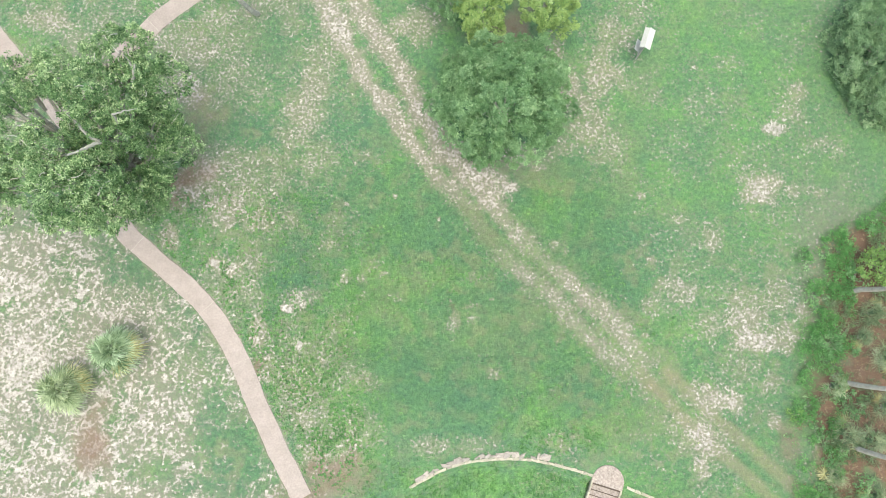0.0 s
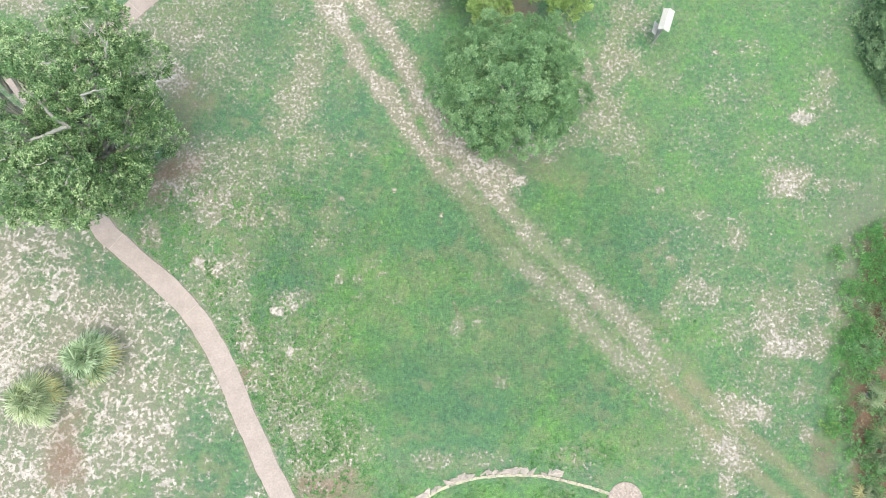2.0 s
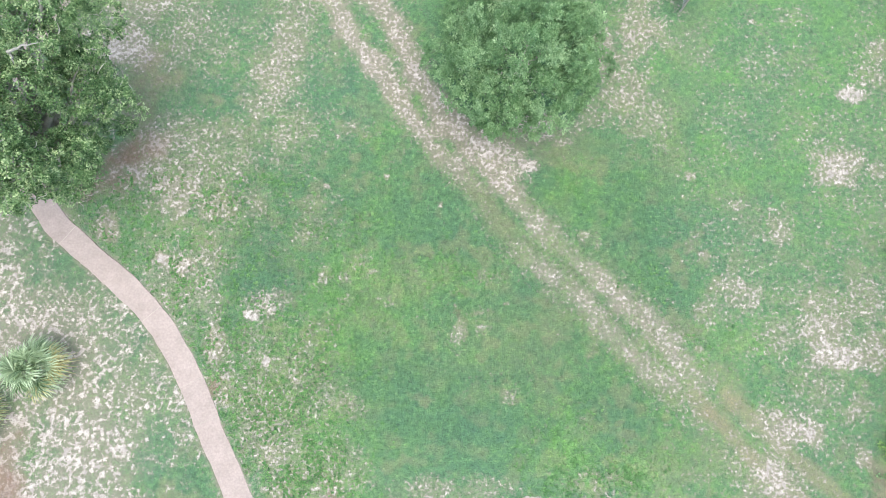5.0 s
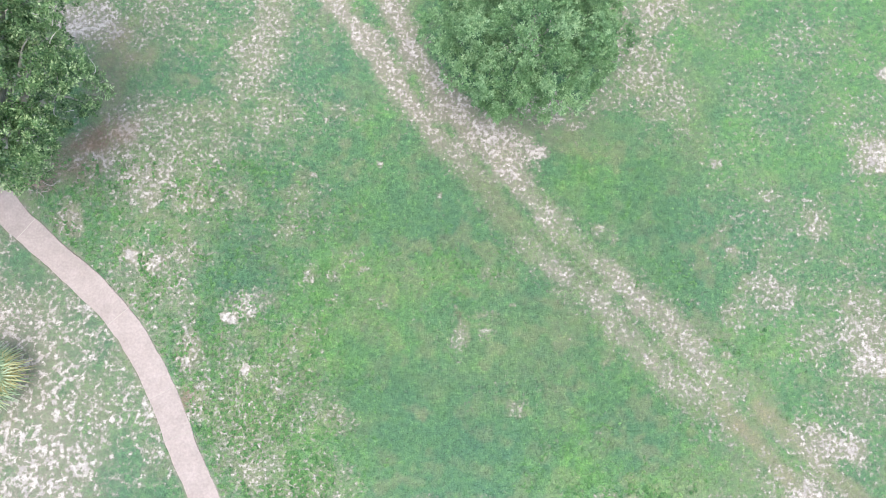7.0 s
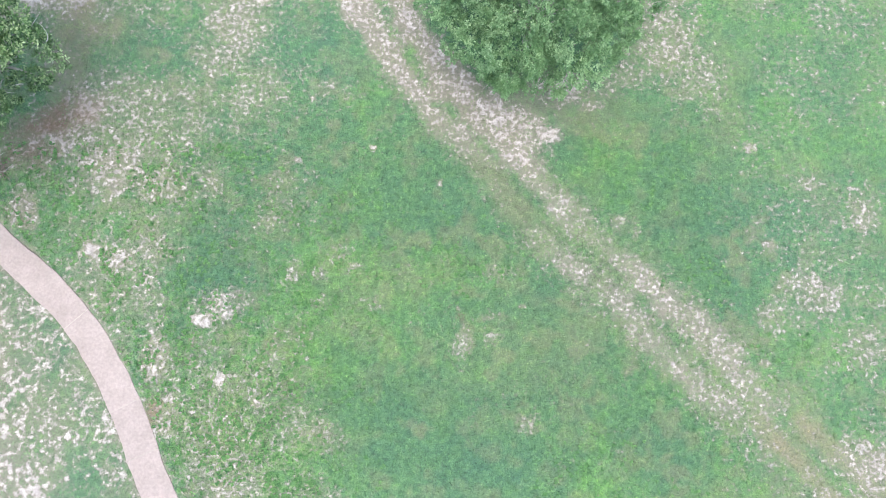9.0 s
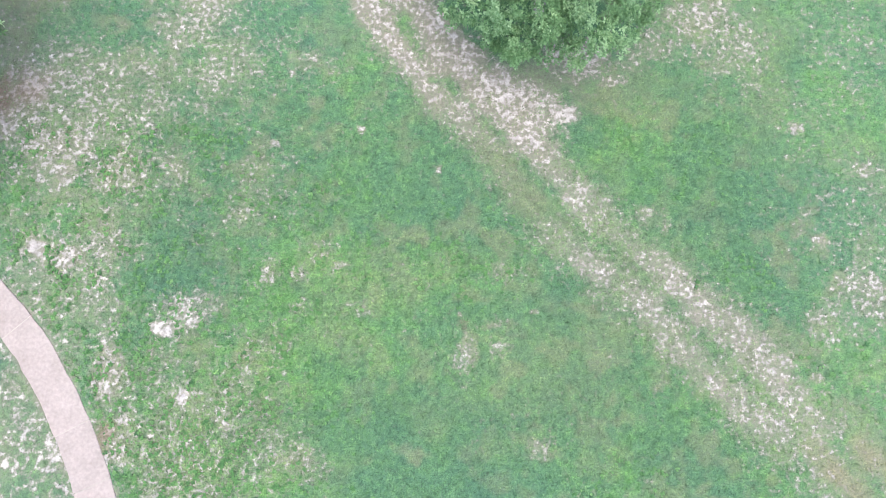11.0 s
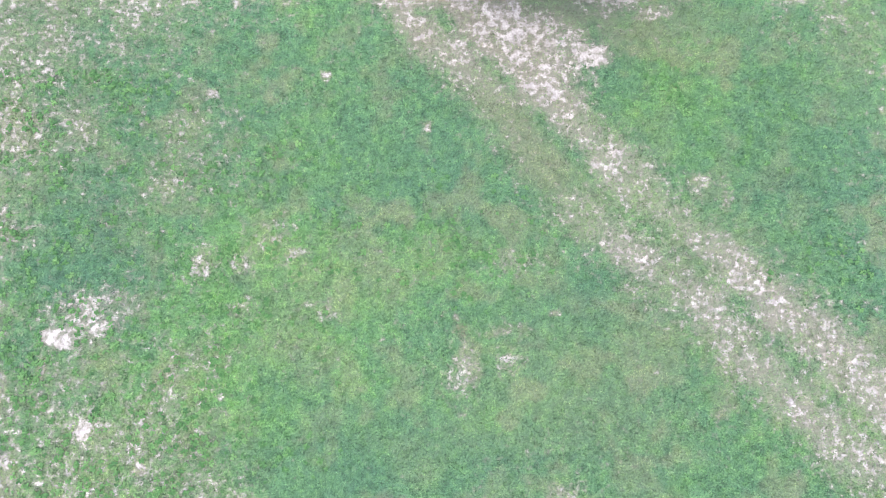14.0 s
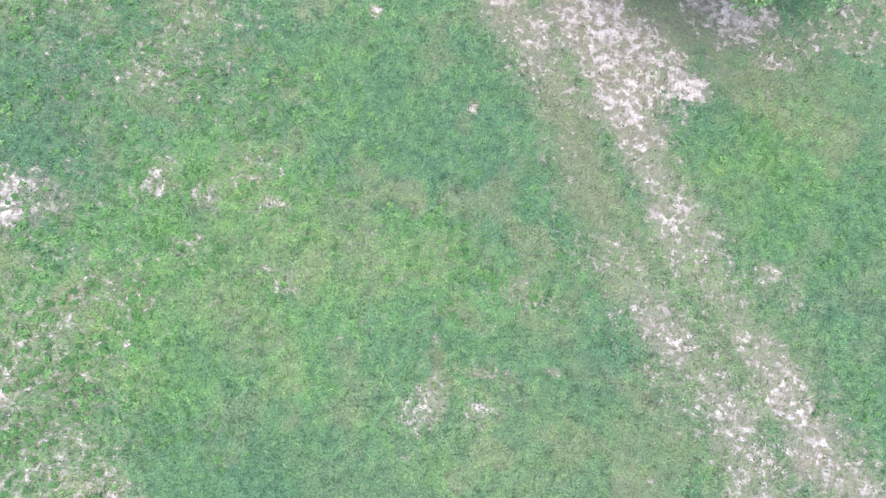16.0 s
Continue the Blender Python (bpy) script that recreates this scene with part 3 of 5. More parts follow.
PATH_LINE = spline([(-8.32, -10.32), (-8.91, -9.28), (-9.83, -7.66), (-10.62, -6.02), (-11.45, -4.36), (-12.16, -2.69), (-13.11, -1.0), (-14.2, 0.6), (-15.94, 2.35), (-18.0, 4.05), (-19.75, 5.65), (-21.4, 8.4), (-22.0, 12.2), (-21.1, 16.0), (-18.9, 18.7), (-16.1, 21.1), (-13.0, 23.6)], 12)
BRANCH_LINE = spline([(-22.35, 9.9), (-23.6, 12.2), (-26.0, 15.2), (-28.4, 17.8), (-30.5, 20.5)], 12)
PATH_HALF = 0.61
WALL_ARC = spline([(-2.1, -9.7), (0.1, -8.6), (2.2, -8.1), (4.9, -8.05), (7.2, -8.5), (8.9, -9.0)], 12)


def near(line, x, y):
    """Distance to a line and how far along it, point by point, in a coarse box round it only."""
    best = np.full(x.shape, 99.0)
    inside = (x > line[:, 0].min() - 2) & (x < line[:, 0].max() + 2) & (y > line[:, 1].min() - 2) & (y < line[:, 1].max() + 2)
    xi, yi, d = x[inside], y[inside], best[inside]
    for a, b in zip(line[:-1], line[1:]):
        w = b - a
        s = np.clip(((xi - a[0]) * w[0] + (yi - a[1]) * w[1]) / (w @ w), 0, 1)
        d = np.minimum(d, np.hypot(xi - a[0] - s * w[0], yi - a[1] - s * w[1]))
    best[inside] = d
    return best


def spread(patches, x, y, wob, top=True):
    out = np.zeros(x.shape)
    for px, py, rx, ry, turn, s in patches:
        c, t = math.cos(radians(turn)), math.sin(radians(turn))
        u, v = ((x - px) * c + (y - py) * t) / rx, ((y - py) * c - (x - px) * t) / ry
        g = s * step(2.1, 0.15, np.hypot(u, v) + wob)
        out = np.maximum(out, g) if top else out + g
    return out


def woods_edge(y):
    return 23.0 - 1.4 * step(1.0, -6.0, y) + 5.5 * step(4.0, 8.0, y)


def cover(x, y):
    """What covers the ground at the points: bare (odds of open sand), sand, soil, litter, hue and dry."""
    wob = (layers(x, y, 1.5, 3) - 0.5) * 1.6 + (layers(x, y, 0.5, 4) - 0.5) * 1.2
    open_west = 1 - spread(GREEN_WEST, x, y, wob)
    deep, lush = spread(DEEP, x, y, 0.7 * wob), spread(LUSH + LUSH_FAR, x, y, 0.7 * wob)
    fleck = np.zeros(x.shape)
    for p, strength in ((FLECK_WEST, 0.85), (FLECK_NORTHWEST, 1.1), (FLECK_SWEEP, 0.95), (FLECK_LAWN, 1.2), (FLECK_MEADOW, 1.05), (FLECK_DOTS, 1.0),
            (FLECK_CENTRE, 1.0), (FLECK_TREE, 1.0), (FLECK_EAST, 0.85), (FLECK_SOUTHEAST, 0.84), (FLECK_TRACKSIDE, 0.82)):
        fleck = np.maximum(fleck, strength * spread(p, x, y, wob))
    wash = np.maximum(1.15 * spread(WASH, x, y, 1.2 * wob), 1.15 * spread(WASH_TREE, x, y, 1.2 * wob)) * (0.85 + 0.4 * layers(x, y, 0.4, 45))
    # two wheel ruts of uneven strength along their way
    west, east = near(RUT_WEST, x, y), near(RUT_EAST, x, y)
    along_west = np.interp(y, (-3.4, -2.4, 0.0, 2.6, 3.8, 5.0, 6.8, 8.0, 9.4, 12.0, 21.0), (0.0, 0.44, 0.50, 0.48, 0.32, 0.14, 0.16, 0.48, 0.64, 0.72, 0.74))
    along_east = np.interp(y, (-5.0, -2.6, -1.0, 1.4, 3.0, 3.8, 4.6, 6.0, 7.4, 9.0, 11.0, 14.0, 21.0), (0.22, 0.34, 0.46, 0.50, 0.50, 0.34, 0.40, 0.54, 0.68, 0.74, 0.74, 0.72, 0.74))
    east = east / (1 + 0.22 * step(6.5, 8.5, y) * step(13.0, 10.5, y))
    broken = 0.74 + 0.30 * step(0.25, 0.62, layers(x, y, 1.2, 41))
    rut = np.maximum(along_west * step(1.2, 0.08, west + 0.5 * wob), along_east * step(1.25, 0.1, east + 0.5 * wob)) * broken
    between = (0.10 + 0.12 * step(4.0, 2.0, y) + 0.06 * step(9.0, 12.0, y)) * step(1.6, 0.5, np.minimum(west, east) + 0.4 * wob)
    south = np.minimum(near(RUT_SOUTH, x, y), near(RUT_SOUTH_EAST, x, y))
    path_x = np.interp(y, PATH_LINE[:, 1], PATH_LINE[:, 0])
    west_side = step(0.4, 1.2, path_x - x) * step(9.0, 6.0, y) * step(-40.0, -32.0, x) * step(-22.0, -14.0, y)
    patchy = step(0.36, 0.68, layers(x, y, 2.0, 77))
    thin_lawn = (0.035 + 0.21 * step(-4.0, -7.5, x) + 0.08 * step(8.0, 13.0, x) * (1 - 0.5 * step(3.0, 9.0, y))) * (0.45 + 0.9 * patchy) * (1 - 0.7 * deep)
    share = np.maximum(np.maximum(fleck, 0.80 * rut), np.maximum(between, thin_lawn))
    share = np.maximum(share, west_side * (0.39 + 0.09 * step(2.0, 7.0, path_x - x) + 0.3 * (layers(x, y, 2.2, 79) - 0.5)))
    share = share * (1 - 0.9 * (1 - open_west))
    share = np.maximum(share, 0.10 * step(0.7, 0.1, south))
    share = np.clip(share, 0.004, 0.93)
    blot = (layers(x, y, 0.26, 5, 2, 0.7) - 0.5) / 0.15
    ridge = (0.12 - np.abs(layers(x, y, 0.36, 9, 2, 0.5) - 0.5)) / 0.10
    clot = (layers(x, y, 1.1, 13, 2, 0.5) - 0.5) / 0.16
    speck = 0.42 * blot + 0.85 * west_side * ridge + 0.12 * clot
    bare = 1.25 * np.log(share / (1 - share)) / 1.7 + 0.9 * speck
    bare = bare * (1 + 0.35 * west_side)
    smooth = np.clip(wash, 0.004, 0.80)
    bare = np.maximum(bare, np.log(smooth / (1 - smooth)) / 1.5 + 0.30 * speck)
    sand = step(-0.5, 1.1, bare)
    soil = np.maximum(spread(SOIL, x, y, wob) * (0.45 + 0.9 * layers(x, y, 0.5, 25)), np.maximum(0.52 * step(0.2, 0.65, wash), 0.60 * step(0.14, 0.55, rut)) * (0.45 + 0.9 * layers(x, y, 0.6, 43)))
    soil = np.maximum(soil, (0.16 + 0.38 * step(1.5, 6.0, path_x - x)) * west_side * open_west * step(0.20, 0.55, layers(x, y, 1.7, 27)))
    soil = np.maximum(soil, 0.48 * step(0.35, 0.7, fleck) * (1 - 0.6 * west_side))
    path = np.minimum(near(PATH_LINE, x, y), near(BRANCH_LINE, x, y))
    soil = np.maximum(soil, 0.6 * step(0.85, 0.62, path) * step(0.4, 0.6, layers(x, y, 0.8, 29)))
    litter = step(-0.3, 1.2, x - woods_edge(y) + 2.6 * (layers(x, y, 2.2, 31) - 0.5)) * step(0.16, 0.40, layers(x, y, 1.5, 37))
    litter = litter * step(40.0, 33.0, x) * step(-24.0, -16.0, y) * step(20.0, 12.0, y)
    litter = np.maximum(litter, spread(RUST, x, y, wob) * (0.3 + 0.9 * layers(x, y, 0.4, 33)))
    hue = 0.47 + 0.40 * (layers(x, y, 3.0, 51) - 0.5) + 0.46 * (layers(x, y, 0.8, 57) - 0.5)
    hue = hue + 0.30 * lush - 0.25 * deep - 0.15 * (1 - open_west) - 0.14 * west_side
    dry = 0.30 * step(0.55, 0.80, layers(x, y, 2.6, 61)) * (0.5 + layers(x, y, 0.4, 67)) * (1 - deep) + 0.6 * spread(SOIL, x, y, wob) + 0.62 * step(0.65, 0.1, south + 0.3 * wob)
    dry = np.maximum(dry, 0.85 * spread(TAN, x, y, wob) * (0.6 + 0.6 * layers(x, y, 0.5, 93)))
    dry = np.maximum(dry, 0.30 * step(1.1, 0.2, np.minimum(west, east) + 0.5 * wob) + 0.16 * step(0.8, 0.1, west + 0.4 * wob) * step(4.2, 5.0, y) * step(8.0, 7.0, y))
    meadow = step(9.0, 14.0, x) * step(3.0, 9.0, y)
    dry = np.maximum(dry, 0.55 * step(0.50, 0.72, layers(x, y, 0.7, 63)) * layers(x, y, 2.4, 65))
    dry = np.maximum(dry, (0.48 - 0.28 * west_side) * step(0.12, 0.5, share))
    dry = np.maximum(dry, 0.24 * step(18.5, 24.0, x) * layers(x, y, 1.1, 71))
    dry = dry * (1 - 0.55 * meadow * (1 - step(0.15, 0.5, share)))
    # plain lawn out to the horizon
    close = step(42.0, 32.0, np.abs(x)) * step(28.0, 19.0, np.abs(y - 5.0))
    bare = bare * close - 2.4 * (1 - close)
    hue = 0.47 + (hue - 0.47) * close
    return dict(bare=bare, sand=sand * close, soil=soil * close, litter=np.clip(litter, 0, 1) * close, hue=np.clip(hue, 0, 1), dry=np.clip(dry, 0, 0.9) * close)


def drop(x, y):
    """The sunken lawn south of the curved wall."""
    edge = np.interp(x, np.r_[-2.1, WALL_ARC[:, 0], 11.1, 12.7, 14.5], np.r_[-9.7, WALL_ARC[:, 1], -9.85, -10.45, -11.6])
    return -0.38 * step(0.02, 0.75, edge - y) * step(-3.2, -1.2, x) * step(15.5, 13.5, x)


def level(x, y):
    u, v = 0.956 * (x - 9.75) - 0.292 * (y + 9.22), 0.292 * (x - 9.75) + 0.956 * (y + 9.22)
    pit = 0.3 * (np.abs(u) < 0.98) * (v < -0.42)
    return -pit + 0.05 * (layers(x, y, 4.0, 81) - 0.5) + 0.03 * (layers(x, y, 0.5, 83) - 0.5) + drop(x, y)


# ---- the ground ----
def axis(a, b, cell, far):
    out = [np.arange(a, b + 1e-6, cell)]
    reach = np.cumsum(cell * 1.35 ** np.arange(1, 60))
    reach = reach[reach < far]
    return np.concatenate([a - reach[::-1], out[0], b + reach])


def build_ground():
    xs, ys = axis(-29.5, 29.0, 0.078, 900), axis(-11.2, 21.6, 0.078, 900)
    gx, gy = np.meshgrid(xs, ys)
    x, y = gx.ravel(), gy.ravel()
    c = cover(x, y)
    z = level(x, y) - 0.015 * c["sand"]
    path = np.minimum(near(PATH_LINE, x, y), near(BRANCH_LINE, x, y))
    z = np.where(path < PATH_HALF - 0.05, -0.06, z)
    n, k = len(xs), len(ys)
    i = (np.arange(k - 1)[:, None] * n + np.arange(n - 1)[None, :]).ravel()
    faces = np.stack([i, i + 1, i + n + 1, i + n], 1)
    ob = mesh_object("ground", np.stack([x, y, z], 1), faces, M_GROUND, attrs=c, smooth=True)
    tagged(ob, "patchy green lawn with pale sandy bare spots", "ground", kind="structure")


build_ground()


def build_grass(name, count, x0, x1, y0, y1, size, blades, seed, label, soft_edge=0.0, uneven=0.14):
    rng = np.random.default_rng(seed)
    x, y = rng.uniform(x0, x1, count), rng.uniform(y0, y1, count)
    c = cover(x, y)
    path = np.minimum(near(PATH_LINE, x, y), near(BRANCH_LINE, x, y))
    keep = rng.random(count) > 0.92 * c["sand"] + 0.65 * c["soil"] + 0.85 * c["litter"]
    keep &= (path > PATH_HALF - 0.01 + 0.05 * rng.random(count)) & ~((abs(x - 9.7) < 1.2) & (y < -8.3))
    if soft_edge:
        keep &= rng.random(count) < step(0, soft_edge, np.minimum(np.minimum(x - x0, x1 - x), np.minimum(y - y0, y1 - y)))
    x, y, c = x[keep], y[keep], {k: v[keep] for k, v in c.items()}
    n = len(x)
    z = level(x, y) - 0.005
    s = size * rng.uniform(0.55, 1.25, n) * (1 - 0.35 * c["soil"])
    turn = rng.uniform(0, 2 * np.pi, (n, 1)) + np.arange(blades) * (2 * np.pi / blades) + rng.normal(0, 0.5, (n, blades))
    reach = s[:, None] * rng.uniform(0.5, 1.15, (n, blades))
    high = s[:, None] * rng.uniform(0.25, 0.8, (n, blades))
    wide = s[:, None] * rng.uniform(0.10, 0.19, (n, blades))
    dx, dy = np.cos(turn), np.sin(turn)
    bx, by = x[:, None] + 0.1 * reach * dx, y[:, None] + 0.1 * reach * dy
    v = np.empty((n, blades, 3, 3), np.float32)
    v[:, :, 0] = np.stack([bx - dy * wide, by + dx * wide, np.broadcast_to(z[:, None], bx.shape)], -1)
    v[:, :, 1] = np.stack([bx + dy * wide, by - dx * wide, np.broadcast_to(z[:, None], bx.shape)], -1)
    v[:, :, 2] = np.stack([x[:, None] + dx * reach, y[:, None] + dy * reach, z[:, None] + high], -1)
    clump = 0.75 * (layers(x, y, 0.17, 91, 2) - 0.5)
    tint = np.clip(0.5 + clump[:, None] + rng.normal(0, 0.75 * uneven, (n, 1)) + rng.normal(0, 0.1, (n, blades)), 0, 1)

    def wide_attr(a):
        return np.repeat(a, blades * 3)
    faces = np.arange(n * blades * 3).reshape(-1, 3)
    ob = mesh_object(name, v.reshape(-1, 3), faces, M_BLADE, attrs=dict(hue=wide_attr(c["hue"]), dry=wide_attr(c["dry"]), tint=np.repeat(tint.ravel(), 3)))
    tagged(ob, label, "grass", kind="stuff")


build_grass("grass", 270000, -14, 14.5, -8, 12.5, 0.056, 3, 11, "short green turf of the open lawn", 6.0, 0.30)
build_grass("grass", 150000, -29, 28.5, -11, 21.3, 0.075, 4, 12, "green and straw-coloured grass tufts over the lawn")


def build_weeds(count, seed):
    """Flat rosettes of broad leaves in the lush parts of the lawn."""
    rng = np.random.default_rng(seed)
    x, y = rng.uniform(-18, 14, count), rng.uniform(-11, 8, count)
    c = cover(x, y)
    wob = (layers(x, y, 0.9, 203) - 0.5) * 1.2
    leafy = np.maximum(spread(LUSH, x, y, wob) * (0.55 + 0.45 * step(-3.0, -5.5, x) + 0.4 * step(-5.0, -6.5, y)), 0.45 * step(-6.0, -8.5, x)) * step(0.35, 0.65, layers(x, y, 0.6, 201))
    path = near(PATH_LINE, x, y)
    keep = (rng.random(count) < leafy) & (path > PATH_HALF + 0.1) & (c["sand"] < 0.5) & (np.interp(y, PATH_LINE[:, 1], PATH_LINE[:, 0]) < x) & ~((abs(x - 9.7) < 1.2) & (y < -8.3))
    x, y = x[keep], y[keep]
    per, n = 5, len(x)
    turn = rng.uniform(0, 6.28, (n, 1)) + np.arange(per) * (6.28 / per) + rng.normal(0, 0.3, (n, per))
    s = rng.uniform(0.035, 0.10, (n, 1)) * rng.uniform(0.8, 1.2, (n, per))
    z = (level(x, y) + 0.02)[:, None] + 0 * s
    d = np.stack([np.cos(turn), np.sin(turn), 0 * turn], -1) * s[..., None]
    e = np.stack([-np.sin(turn), np.cos(turn), 0 * turn], -1) * (0.36 * s[..., None])
    base = np.stack([x[:, None] + 0 * s, y[:, None] + 0 * s, z], -1)
    lift = np.stack([0 * s, 0 * s, 0.35 * s], -1)
    v = np.stack([base, base + 0.6 * d + e + lift, base + d + 0.5 * lift, base + 0.6 * d - e + lift], 2).reshape(-1, 3)
    i = np.arange(n * per)[:, None] * 4
    f = np.concatenate([i + np.array([0, 1, 2]), i + np.array([0, 2, 3])], 0)
    tint = np.clip(np.repeat(rng.normal(0.5, 0.17, n), per) + rng.normal(0, 0.08, n * per), 0, 1)
    ob = mesh_object("weeds", v, f, M_WEED, attrs=dict(tint=np.repeat(tint, 4)))
    tagged(ob, "low broad-leaved weeds scattered through the lush lawn", "weeds", kind="stuff")


build_weeds(44000, 15)


# ---- concrete path, slab by slab ----
def build_path():
    path = thing("pavement", 0, 0, 0, "pinkish concrete footpath curving through the lawn", "path", kind="structure")
    for line, cuts in ((PATH_LINE, (6.89, 8.87, 12.81, 18.73, 21.2, 24.6, 28.0, 31.4, 34.8, 38.2, 60)), (BRANCH_LINE, (3.5, 7.0, 10.5, 60))):
        run = np.r_[0, np.cumsum(np.hypot(*np.diff(line, axis=0).T))]
        start = 0.75 if line is BRANCH_LINE else 0.0
        for cut in cuts:
            end = min(cut, run[-1])
            if end - start < 0.3:
                break
            a = np.linspace(start + 0.014, end - 0.014, max(4, int((end - start) / 0.16)))
            cx, cy = np.interp(a, run, line[:, 0]), np.interp(a, run, line[:, 1])
            tx, ty = np.gradient(cx), np.gradient(cy)
            tl = np.hypot(tx, ty)
            nx, ny = -ty / tl, tx / tl
            rows = []
            for side in (-1, 1):
                worn = PATH_HALF + 0.16 * (layers(cx + 9 * side, cy, 0.9, 19) - 0.5)
                for inset, z in ((0.0, -0.09), (0.0, 0.012), (0.02, 0.022))[::-side]:
                    rows.append(np.stack([cx + nx * side * (worn - inset), cy + ny * side * (worn - inset), np.full(len(a), z)], 1))
            v = np.stack(rows, 1).reshape(-1, 3)
            f = [(i * 6 + k, i * 6 + k + 6, i * 6 + k + 7, i * 6 + k + 1) for i in range(len(a) - 1) for k in range(5)]
            e = (len(a) - 1) * 6
            f += [(0, 1, 4, 5), (1, 2, 3, 4), (e, e + 5, e + 4, e + 1), (e + 1, e + 4, e + 3, e + 2)]
            mesh_object("slab", v, f, M_CONCRETE, path)
            if end < run[-1]:
                px, py = np.interp(end, run, line[:, 0]), np.interp(end, run, line[:, 1])
                bm = bmesh.new()
                box(bm, 0.03, 2 * PATH_HALF - 0.03, 0.09, pose(px, py, -0.0205, 0, 0, math.degrees(math.atan2(ty[-1], tx[-1]))))
                part("joint", bm, M_JOINT, path, "pale sand-filled joint")
            start = end


build_path()


# ---- trees ----
def bunch_cloud(rng, centres, normals, per, size, spread_r, flat=0.35, uneven=(0.17, 0.13)):
    """Leaves in bunches: each leaf a bent diamond of two triangles that fans out from its bunch. Returns vertices, faces and tints."""
    n = len(centres)
    c = np.repeat(centres, per, 0)
    nn = np.repeat(normals, per, 0)
    d = rng.normal(0, 1, (n * per, 3)) + nn * 0.9
    d /= np.linalg.norm(d, axis=1, keepdims=True)
    base = c + d * spread_r * rng.uniform(0.05, 0.9, (n * per, 1))
    out = d + rng.normal(0, 0.45, d.shape)
    out[:, 2] *= flat + 0.3
    out /= np.linalg.norm(out, axis=1, keepdims=True)
    side = np.cross(out, 0.35 * d + np.array([0, 0, 1.0]) + rng.normal(0, 0.35, d.shape))
    side /= np.linalg.norm(side, axis=1, keepdims=True) + 1e-6
    s = size * rng.uniform(0.6, 1.3, (n * per, 1))
    tip, mid = base + out * s, base + out * s * 0.45 + np.array([0, 0, 1.0]) * s * 0.10
    v = np.stack([base, mid + side * s * 0.27, tip, mid - side * s * 0.27], 1).reshape(-1, 3)
    i = np.arange(n * per)[:, None] * 4
    f = np.concatenate([i + np.array([0, 1, 2]), i + np.array([0, 2, 3])], 0)
    tint = np.repeat(rng.normal(0.5, uneven[0], n), per) + rng.normal(0, uneven[1], n * per)
    return v, f, np.repeat(np.clip(tint, 0, 1), 4)


def lobes_to_bunches(rng, lobes, density, hollow=0.72):
    """Bunch centres over ellipsoid lobes (x, y, z, radius, height), none deep inside another lobe."""
    cs, ns = [], []
    for x, y, z, r, h in lobes:
        n = int(density * (4 * math.pi * r * (r + h) / 2))
        d = rng.normal(0, 1, (n, 3))
        d /= np.linalg.norm(d, axis=1, keepdims=True)
        d = d[d[:, 2] > -0.25]
        k = rng.uniform(hollow, 1.06, (len(d), 1)) * (1 + 0.12 * np.sin(5 * d[:, :1] + x) * np.sin(4 * d[:, 1:2] + y))
        cs.append(np.array([x, y, z]) + d * k * np.array([r, r, h]))
        ns.append(d)
    cs, ns = np.concatenate(cs), np.concatenate(ns)
    keep = np.ones(len(cs), bool)
    for x, y, z, r, h in lobes:
        keep &= (((cs - np.array([x, y, z])) / np.array([r, r, h])) ** 2).sum(1) > 0.42
    return cs[keep], ns[keep]


def sprays(rng, lobes, gap):
    """Places over the outside of the lobes, at least gap apart, where a leafy spray ends, and the way it points."""
    places, ways = [], []
    for x, y, z, r, h in lobes:
        for k in range(int(30 * r * (r + h) / gap ** 2)):
            d = rng.normal(0, 1, 3)
            d[2] = abs(d[2]) - 0.15
            d /= np.linalg.norm(d)
            p = np.array([x, y, z]) + d * np.array([r, r, h]) * rng.uniform(0.82, 1.14)
            if any((((p - np.array(q[:3])) / np.array([q[3], q[3], q[4]])) ** 2).sum() < 0.62 for q in lobes):
                continue
            if places and np.min(((np.array(places) - p) ** 2).sum(1)) < gap * gap:
                continue
            places.append(p)
            ways.append(d + np.array([0, 0, 0.35]))
    ways = np.array(ways)
    return np.array(places), ways / np.linalg.norm(ways, axis=1, keepdims=True)


def spray_bunches(rng, places, ways, size, count):
    """Bunches over the outer side of each spray, and how light its leaves are."""
    n = len(places)
    d = rng.normal(0, 1, (n, count, 3)) + 1.1 * ways[:, None]
    d /= np.linalg.norm(d, axis=2, keepdims=True)
    r = size * rng.uniform(0.75, 1.25, (n, 1, 1)) * rng.uniform(0.55, 1.05, (n, count, 1))
    r = r * (1 + 0.25 * np.sin(4.0 * d[:, :, :1] + np.arange(n)[:, None, None]) * np.sin(5.0 * d[:, :, 1:2]))
    light = np.repeat(rng.normal(0.0, 0.075, n), count)
    return (places[:, None] + d * r).reshape(-1, 3), d.reshape(-1, 3), light


